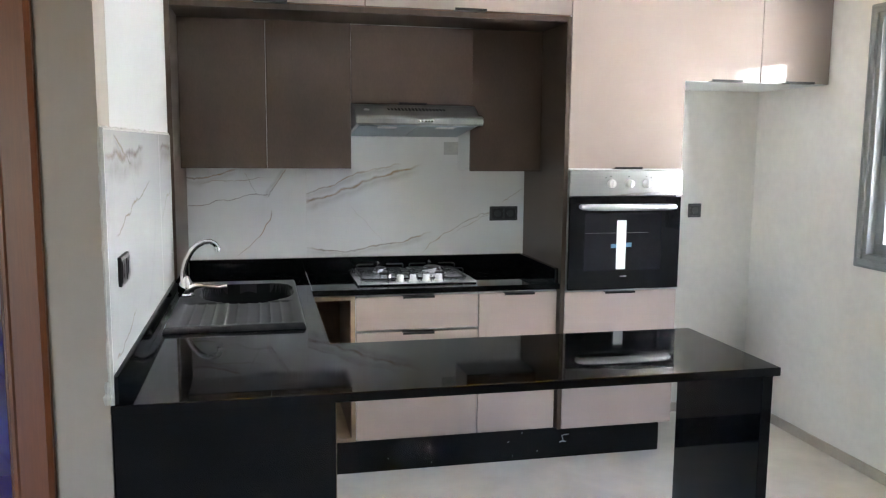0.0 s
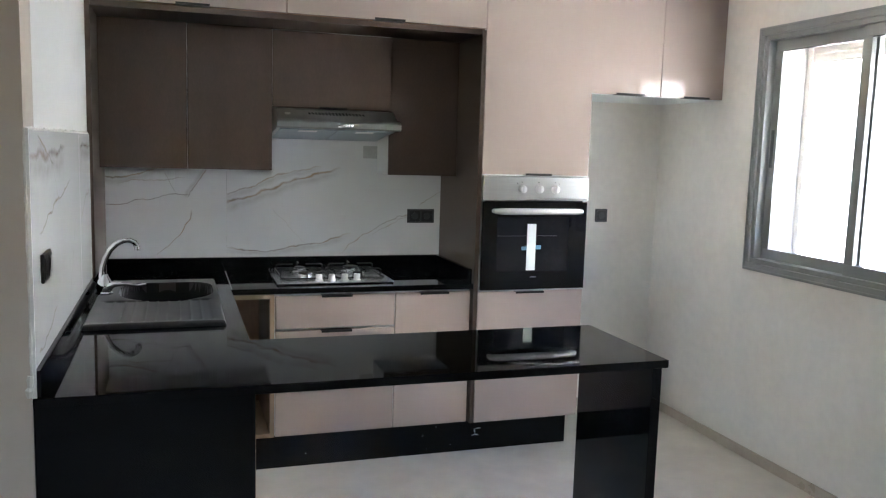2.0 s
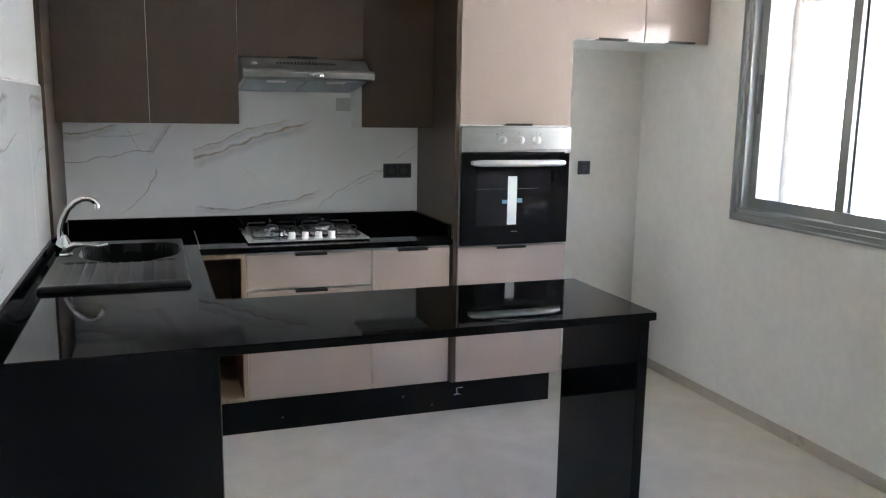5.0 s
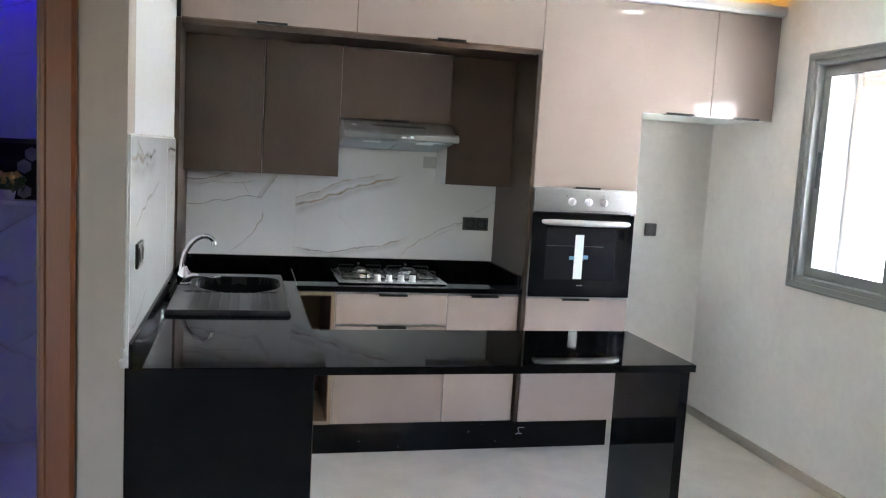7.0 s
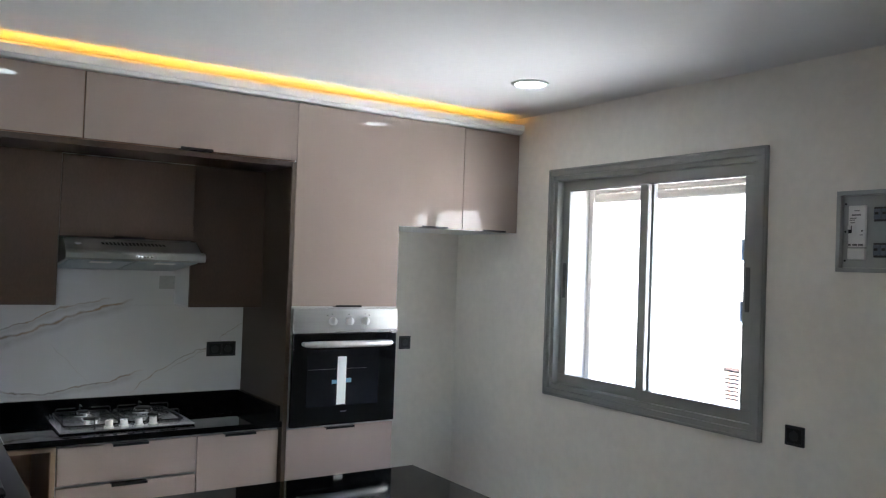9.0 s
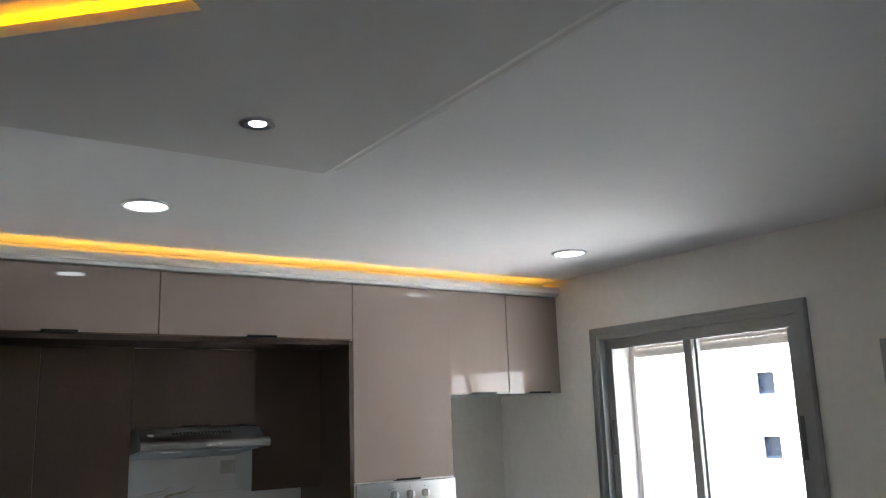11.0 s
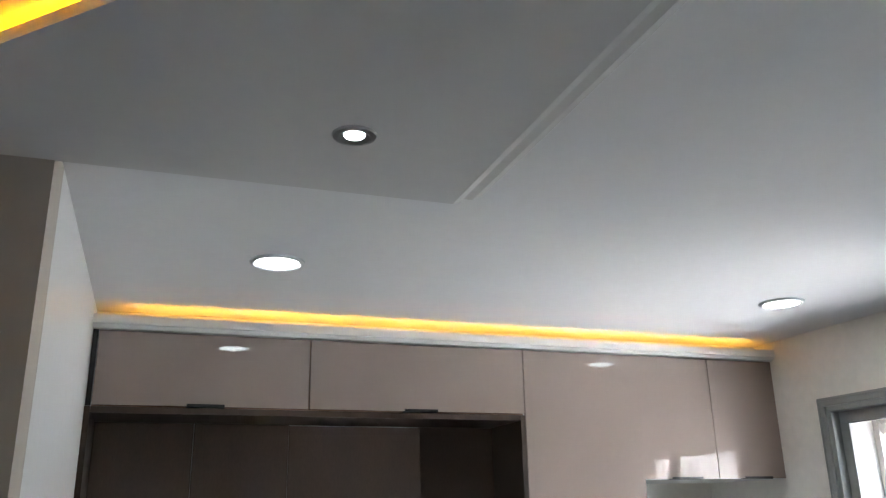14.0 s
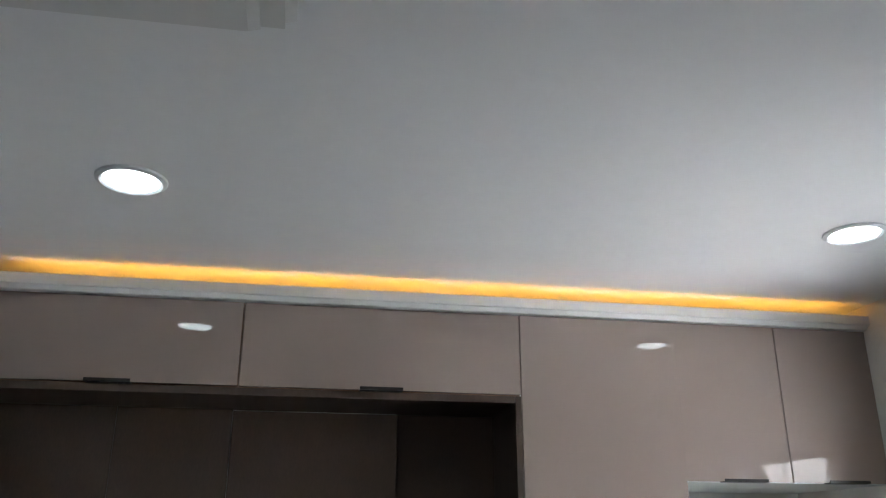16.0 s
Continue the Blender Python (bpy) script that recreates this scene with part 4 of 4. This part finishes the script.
def sink():
    x0, x1, y0, y1 = -1.782, -1.284, -0.748, 0.225
    s = thing("sink", -1.53, -0.28, T1, "black composite inset sink with a ribbed drainer", "sink")
    zt = T1 + 0.020
    nx, ny = 100, 200
    bm = bmesh.new()
    grid = []
    for j in range(ny + 1):
        row = []
        for i in range(nx + 1):
            x, y = x0 + (x1 - x0) * i / nx, y0 + (y1 - y0) * j / ny
            ex, ey = min(x - x0, x1 - x), min(y - y0, y1 - y)
            e = min(ex, ey)
            z = zt - 0.014 * max(0, 1 - e / 0.010) ** 2
            # bowl: rounded rectangle with a waist towards the drainer
            u, v = (x + 1.50) / 0.195, (y + 0.062 + 0.03 * math.cos((x + 1.50) * 9)) / 0.222
            d = (abs(u) ** 3 + abs(v) ** 3) ** (1 / 3)
            z -= 0.165 * min(1, max(0, (1.0 - d) / 0.14)) ** 0.6 if d < 1 else 0
            # drainer: a shallow tray with ribs along y
            if d >= 1 and y < -0.285:
                a = min(1, max(0, min(ex - 0.03, y - (y0 + 0.03), -0.29 - y) / 0.02))
                z -= a * (0.0050 - 0.0035 * max(0, math.cos(2 * math.pi * (x - x0) / 0.0415)) ** 5)
            row.append(bm.verts.new((x, y, z)))
        grid.append(row)
    for j in range(ny):
        for i in range(nx):
            bm.faces.new((grid[j][i], grid[j][i + 1], grid[j + 1][i + 1], grid[j + 1][i]))
    rim = [grid[0][i] for i in range(nx + 1)] + [grid[j][nx] for j in range(1, ny + 1)] + [grid[ny][i] for i in range(nx - 1, -1, -1)] + [grid[j][0] for j in range(ny - 1, 0, -1)]
    low = [bm.verts.new((v.co.x, v.co.y, T1 + 0.0006)) for v in rim]
    for i in range(len(rim)):
        bm.faces.new((rim[i], low[i], low[(i + 1) % len(rim)], rim[(i + 1) % len(rim)]))
    # bowl faces are split off to take the darker, shaded copy
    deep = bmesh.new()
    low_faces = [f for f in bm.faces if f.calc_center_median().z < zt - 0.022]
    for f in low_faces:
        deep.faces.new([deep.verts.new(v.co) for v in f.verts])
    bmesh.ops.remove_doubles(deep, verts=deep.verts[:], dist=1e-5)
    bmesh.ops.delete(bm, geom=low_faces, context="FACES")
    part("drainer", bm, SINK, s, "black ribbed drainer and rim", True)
    part("bowl", deep, SINK_SHADED, s, "deep matt black bowl, coloured darker for its shade", True)
    part("drain", lathe([(0.034, 0), (0.036, 0.003), (0.02, 0.004)], -1.497, -0.045, zt - 0.1645, 24), CHROME, s, "chrome drain")
    return zt


SINK_TOP = sink()


def tap():
    bx, by, z = -1.752, -0.125, SINK_TOP
    t = thing("tap", bx, by, z, "chrome gooseneck mixer tap with a side lever", "tap")
    part("base", lathe([(0.033, 0.0), (0.034, 0.006), (0.029, 0.012), (0.034, 0.026), (0.034, 0.040), (0.026, 0.058), (0.018, 0.072), (0.013, 0.084)], bx, by, z, 28), CHROME, t, "", True)
    pts = [(bx - 0.004, by, z + 0.04), (bx - 0.010, by, z + 0.075), (bx - 0.008, by, z + 0.110), (bx + 0.004, by, z + 0.150), (bx + 0.024, by, z + 0.188), (bx + 0.050, by, z + 0.215),
           (bx + 0.078, by, z + 0.229), (bx + 0.103, by, z + 0.230), (bx + 0.122, by, z + 0.221), (bx + 0.131, by, z + 0.207)]
    part("spout", tube(pts, [0.0135, 0.013, 0.0125, 0.012, 0.0115, 0.0115, 0.0115, 0.0115, 0.0118, 0.012], 16), CHROME, t, "", True)
    part("aerator", lathe([(0.0130, 0), (0.0135, 0.016), (0.012, 0.02)], bx + 0.133, by, z + 0.188, 20), CHROME, t, "", True)
    part("lever", tube([(bx + 0.010, by - 0.012, z + 0.030), (bx + 0.042, by - 0.024, z + 0.046), (bx + 0.085, by - 0.028, z + 0.046), (bx + 0.135, by - 0.030, z + 0.038), (bx + 0.168, by - 0.030, z + 0.044)],
         [0.020, 0.013, 0.008, 0.007, 0.009], 14), CHROME, t, "", True)


tap()

# ---- sockets ----


def socket(label, centre, width, height, facing, holes):
    """A wall socket; facing is the axis that it looks along: '-y', '+x' or '-x'."""
    cx, cy, cz = centre
    s = thing("wall_socket", cx, cy, cz, label, "socket")

    def plate(a0, a1, z0, z1, d0, d1, bevel, name, mat, parent):
        if facing == "-y":
            bm = box(cx + a0, cx + a1, cy - d1, cy - d0, cz + z0, cz + z1, bevel)
        elif facing == "+x":
            bm = box(cx + d0, cx + d1, cy + a0, cy + a1, cz + z0, cz + z1, bevel)
        else:
            bm = box(cx - d1, cx - d0, cy + a0, cy + a1, cz + z0, cz + z1, bevel)
        return part(name, bm, mat, parent)

    p = plate(-width / 2, width / 2, -height / 2, height / 2, 0.0008, 0.011, 0.003, "plate", SOCKET, s)
    for k in range(holes):
        a = (k - (holes - 1) / 2) * 0.071
        r = plate(a - 0.031, a + 0.031, -0.029, 0.029, 0.0112, 0.0135, 0.001, "insert", BLACK, p)
        ax = {"-y": "y", "+x": "x", "-x": "x"}[facing]
        sg = {"-y": -1, "+x": 1, "-x": -1}[facing]
        c = (cx + a, cy + sg * 0.0137, cz) if ax == "y" else (cx + sg * 0.0137, cy + a, cz)
        part("ring", lathe([(0.020, 0.0), (0.020, sg * 0.0012), (0.017, sg * 0.0012)], *c, 24, ax), SOCKET, r)


socket("black double wall socket on the marble backsplash", (-0.141, YB - 0.009, 1.195), 0.158, 0.078, "-y", 2)
socket("anthracite single socket in the fridge space", (1.015, YB, 1.20), 0.080, 0.080, "-y", 1)
socket("anthracite single socket below the window", (XR, -1.795, 1.053), 0.084, 0.080, "-x", 1)
socket("black double socket on the marble side tile", (XL + 0.010, -1.345, 1.222), 0.135, 0.080, "+x", 2)

# ---- meter box ----


def meter_box():
    y1, y0, z0, z1 = -1.958, -2.352, 1.712, 2.018
    m = thing("meter_box", XR, -2.155, z0, "grey wall box with a white electricity meter and breakers", "meter box")
    x = XR
    for a, b, c, d in ((y0, y1, z0, z0 + 0.016), (y0, y1, z1 - 0.016, z1), (y0, y0 + 0.016, z0 + 0.016, z1 - 0.016), (y1 - 0.016, y1, z0 + 0.016, z1 - 0.016)):
        part("frame", box(x - 0.030, x - 0.001, a, b, c, d, 0.002), BOX_GREY, m)
    back = part("back_plate", box(x - 0.008, x - 0.001, y0 + 0.017, y1 - 0.017, z0 + 0.017, z1 - 0.017), BOX_GREY, m)
    for z in (1.755, 1.865, 1.97):
        part("screw", lathe([(0.004, -0.0082), (0.004, -0.0098), (0.0025, -0.0102)], x, y1 - 0.026, z, 12, "x"), BLACK, back)
    meter = part("meter", box(x - 0.024, x - 0.0085, -2.068, -2.002, 1.806, 1.962, 0.004), PVC, m, "white electricity meter")
    part("terminal_cover", box(x - 0.026, x - 0.0085, -2.068, -2.002, 1.760, 1.801, 0.003), PVC, meter, "white terminal cover")
    part("switch_well", box(x - 0.0245, x - 0.0238, -2.017, -2.004, 1.858, 1.886), BLACK, meter)
    part("switch_lever", box(x - 0.034, x - 0.0246, -2.0155, -2.0055, 1.872, 1.886, 0.002), PVC, meter)
    part("switch_block", box(x - 0.028, x - 0.0243, -2.034, -2.020, 1.850, 1.890, 0.002), PVC, meter)
    part("test_button", box(x - 0.0265, x - 0.0242, -2.060, -2.054, 1.864, 1.870, 0.001), BLACK, meter)
    for yc, z, h, w in ((-2.036, 1.941, 0.003, 0.020), (-2.034, 1.924, 0.005, 0.034), (-2.022, 1.913, 0.003, 0.026), (-2.018, 1.906, 0.003, 0.020), (-2.020, 1.896, 0.003, 0.018), (-2.054, 1.850, 0.003, 0.012)):
        part("print", box(x - 0.0248, x - 0.0242, yc - w / 2, yc + w / 2, z, z + h), DIM, meter)
    for yc, w in ((-2.010, 0.010), (-2.030, 0.018), (-2.052, 0.020)):
        part("print", box(x - 0.0248, x - 0.0242, yc - w / 2, yc + w / 2, 1.811, 1.818), DIM, meter)
    for z in (1.772, 1.905):
        r = part("breaker_row", box(x - 0.014, x - 0.0085, -2.300, -2.094, z - 0.004, z + 0.050, 0.002), SOCKET, back, "dark breaker opening")
        for k in range(7):
            a = -2.296 + k * 0.0285
            b = part("breaker", box(x - 0.026, x - 0.0145, a, a + 0.026, z + 0.004, z + 0.042, 0.002), BREAKER, r, "blue-grey breaker")
            part("lever", box(x - 0.034, x - 0.0265, a + 0.007, a + 0.019, z + 0.020, z + 0.030, 0.0015), SOCKET, b)


meter_box()

# ---- window ----


def window():
    y0, y1, z0, z1 = WIN
    w = thing("window_1", XR, (y0 + y1) / 2, z0, "grey aluminium two-pane sliding window, closed", "window", "", "structure")

    def ring(name, a0, a1, b0, b1, width, xa, xb, parent, mat=ALU, bevel=0.003, label=""):
        f = None
        for ya, yb, za, zb in ((a0, a1, b0, b0 + width), (a0, a1, b1 - width, b1), (a0, a0 + width, b0 + width, b1 - width), (a1 - width, a1, b0 + width, b1 - width)):
            f = part(name, box(xa, xb, ya, yb, za, zb, bevel), mat, parent, label)
        return f

    ring("architrave", y0, y1, z0, z1, 0.040, XR - 0.020, XR - 0.001, w)
    ring("bead", y0 + 0.005, y1 - 0.005, z0 + 0.005, z1 - 0.005, 0.011, XR - 0.0265, XR - 0.0202, w)
    ring("outer_frame", y0 + 0.034, y1 - 0.034, z0 + 0.034, z1 - 0.034, 0.030, XR - 0.008, XR + 0.065, w)
    mid = (y0 + y1) / 2 + 0.0
    for a0, a1, xa, xb, hy in ((mid - 0.030, y1 - 0.066, XR + 0.034, XR + 0.060, y1 - 0.092), (y0 + 0.066, mid + 0.030, XR + 0.002, XR + 0.028, y0 + 0.092)):
        b0, b1, sw = z0 + 0.066, z1 - 0.066, 0.052
        sash = thing("sash", 0, 0, 0, "", "")
        sash.parent = w
        sash.location = Vector((xa, a0, b0)) - Vector(w.location)
        for ya, yb, za, zb in ((a0, a1, b0, b0 + sw), (a0, a1, b1 - sw, b1), (a0, a0 + sw, b0 + sw, b1 - sw), (a1 - sw, a1, b0 + sw, b1 - sw)):
            part("rail", box(xa, xb, ya, yb, za, zb, 0.003), ALU, sash)
        g = part("pane", box((xa + xb) / 2 - 0.002, (xa + xb) / 2 + 0.002, a0 + sw, a1 - sw, b0 + sw, b1 - sw - 0.0045), PANE, sash, "clear glass pane")
        g.visible_shadow = False
        # black strip added so the rail's sunlit underside doesn't show white
        part("rail_cover", box(xa + 0.001, xb - 0.001, a0 + sw, a1 - sw, b1 - sw - 0.004, b1 - sw - 0.0003), BLACK, sash, "black strip added over the rail's sunlit underside")
        part("pull", box(xa - 0.004, xa - 0.0005, hy - 0.011, hy + 0.011, 1.53, 1.72, 0.002), ALU_DARK, sash, "dark recessed pull")
    for ya, yb in ((y0 + 0.034, y0 + 0.066), (y1 - 0.066, y1 - 0.034)):
        part("shutter_guide", box(XR + 0.262, XR + 0.296, ya, yb, z0 + 0.046, z1 - 0.034, 0.002), GUIDE, w)
    for k in range(3):
        z = 2.066 + k * 0.050
        slat = [(XR + 0.280, z), (XR + 0.274, z + 0.009), (XR + 0.273, z + 0.030), (XR + 0.278, z + 0.046), (XR + 0.288, z + 0.046), (XR + 0.288, z)]
        strip = part("shutter_slat", prism(slat, "y", y0 + 0.064, y1 - 0.064), SHUTTER, w, "beige rolled-up shutter slat")
        # bridges between the slats leave rows of light holes
        bm, a = bmesh.new(), y0 + 0.066
        while a < y1 - 0.07 and k < 2:
            box(XR + 0.279, XR + 0.286, a, min(a + 0.031, y1 - 0.066), z + 0.046, z + 0.050, bm=bm)
            a += 0.043
        if k < 2:
            part("hinge", bm, SHUTTER, strip)
    for name, a, b, c, d in (("reveal", y1 - 0.033, y1 - 0.0305, z0 + 0.046, z1 - 0.033), ("reveal", y0 + 0.0305, y0 + 0.033, z0 + 0.046, z1 - 0.033), ("head_reveal", y0 + 0.034, y1 - 0.034, z1 - 0.033, z1 - 0.0305)):
        part(name, box(XR + 0.067, XR + 0.322, a, b, c, d), REVEAL, w)
    part("sill", box(XR + 0.066, XR + 0.36, y0 + 0.031, y1 - 0.031, z0 + 0.031, z0 + 0.045, 0.002), RENDERED, w)


window()

# ---- ceiling lamps ----
for x, y in ((-1.226, -0.756), (0.842, -0.740)):
    l = thing("ceiling_downlight", x, y, CEIL - 0.012, "round white flat LED downlight in the ceiling, lit", "downlight", "kitchen downlights")
    part("rim", lathe([(0.070, -0.004), (0.078, -0.010), (0.089, -0.006), (0.090, -0.0005), (0.070, -0.0005)], x, y, CEIL, 40), RIM, l, "", True)
    part("diffuser", lathe([(0.0695, -0.0065), (0.0695, -0.0045), (0.04, -0.0042)], x, y, CEIL, 40), GLOW_WHITE, l, "glowing white diffuser")
x, y = -1.224, -1.855
l = thing("ceiling_spotlight", x, y, SOFFIT - 0.01, "small recessed spotlight with steel rim, lit", "spotlight")
part("rim", lathe([(0.0225, -0.001), (0.031, -0.006), (0.035, -0.0075), (0.045, -0.005), (0.047, -0.0006), (0.0225, -0.0006)], x, y, SOFFIT, 36), STEEL, l, "brushed steel rim", True)
part("bulb", lathe([(0.0205, -0.004), (0.022, -0.002), (0.016, -0.001)], x, y, SOFFIT, 28), GLOW_SPOT, l, "glowing lens")

# ---- outside the window ----
structure("ground", box(1.7, 400, -300, 300, -6.3, -6.0), GROUND, "pale dusty ground outside", "ground")
# unseen white slab, added to throw sunlight up onto the kitchen ceiling
structure("bounce_slab", box(1.78, 10.0, -14, -0.8, -1.5, -1.3), BOUNCE_WHITE, "unseen white slab added to bounce sunlight in at the window", "terrace")
FX = 14.0
fb = thing("apartment_building", FX, -9, -6.0, "sunlit white rendered apartment building opposite", "building")
HOLES = [(7.22, 7.76, 2.02, 2.50), (7.22, 7.76, 0.64, 1.12), (7.58, 8.02, -1.18, -0.38), (6.80, 7.27, -1.18, -0.38)]
part("wall", wall_with_holes(-40, 30, -6.0, 7.5, HOLES, "x", FX, FX + 0.3), RENDERED, fb)
part("parapet", box(FX - 0.12, FX + 0.4, -40.1, 30.1, 7.5, 7.9), RENDERED, fb)
for y0, y1, z0, z1 in HOLES[:2]:
    w = part("window", box(FX + 0.20, FX + 0.22, y0, y1, z0, z1), FAR_GLASS, fb, "dark bluish window")
    part("sill", box(FX - 0.04, FX + 0.19, y0 - 0.05, y1 + 0.05, z0 - 0.05, z0), RENDERED, w)
for y0, y1, z0, z1 in HOLES[2:]:
    w = part("window", box(FX + 0.20, FX + 0.22, y0, y1, z0, z1), FAR_GLASS, fb)
    n = 9
    for k in range(n):
        zz = z0 + (z1 - z0) * (k + 0.5) / n
        part("louvre", box(FX + 0.05, FX + 0.08, y0, y1, zz - 0.03, zz + 0.02), FAR_BRICK, w, "brown louvre slat")
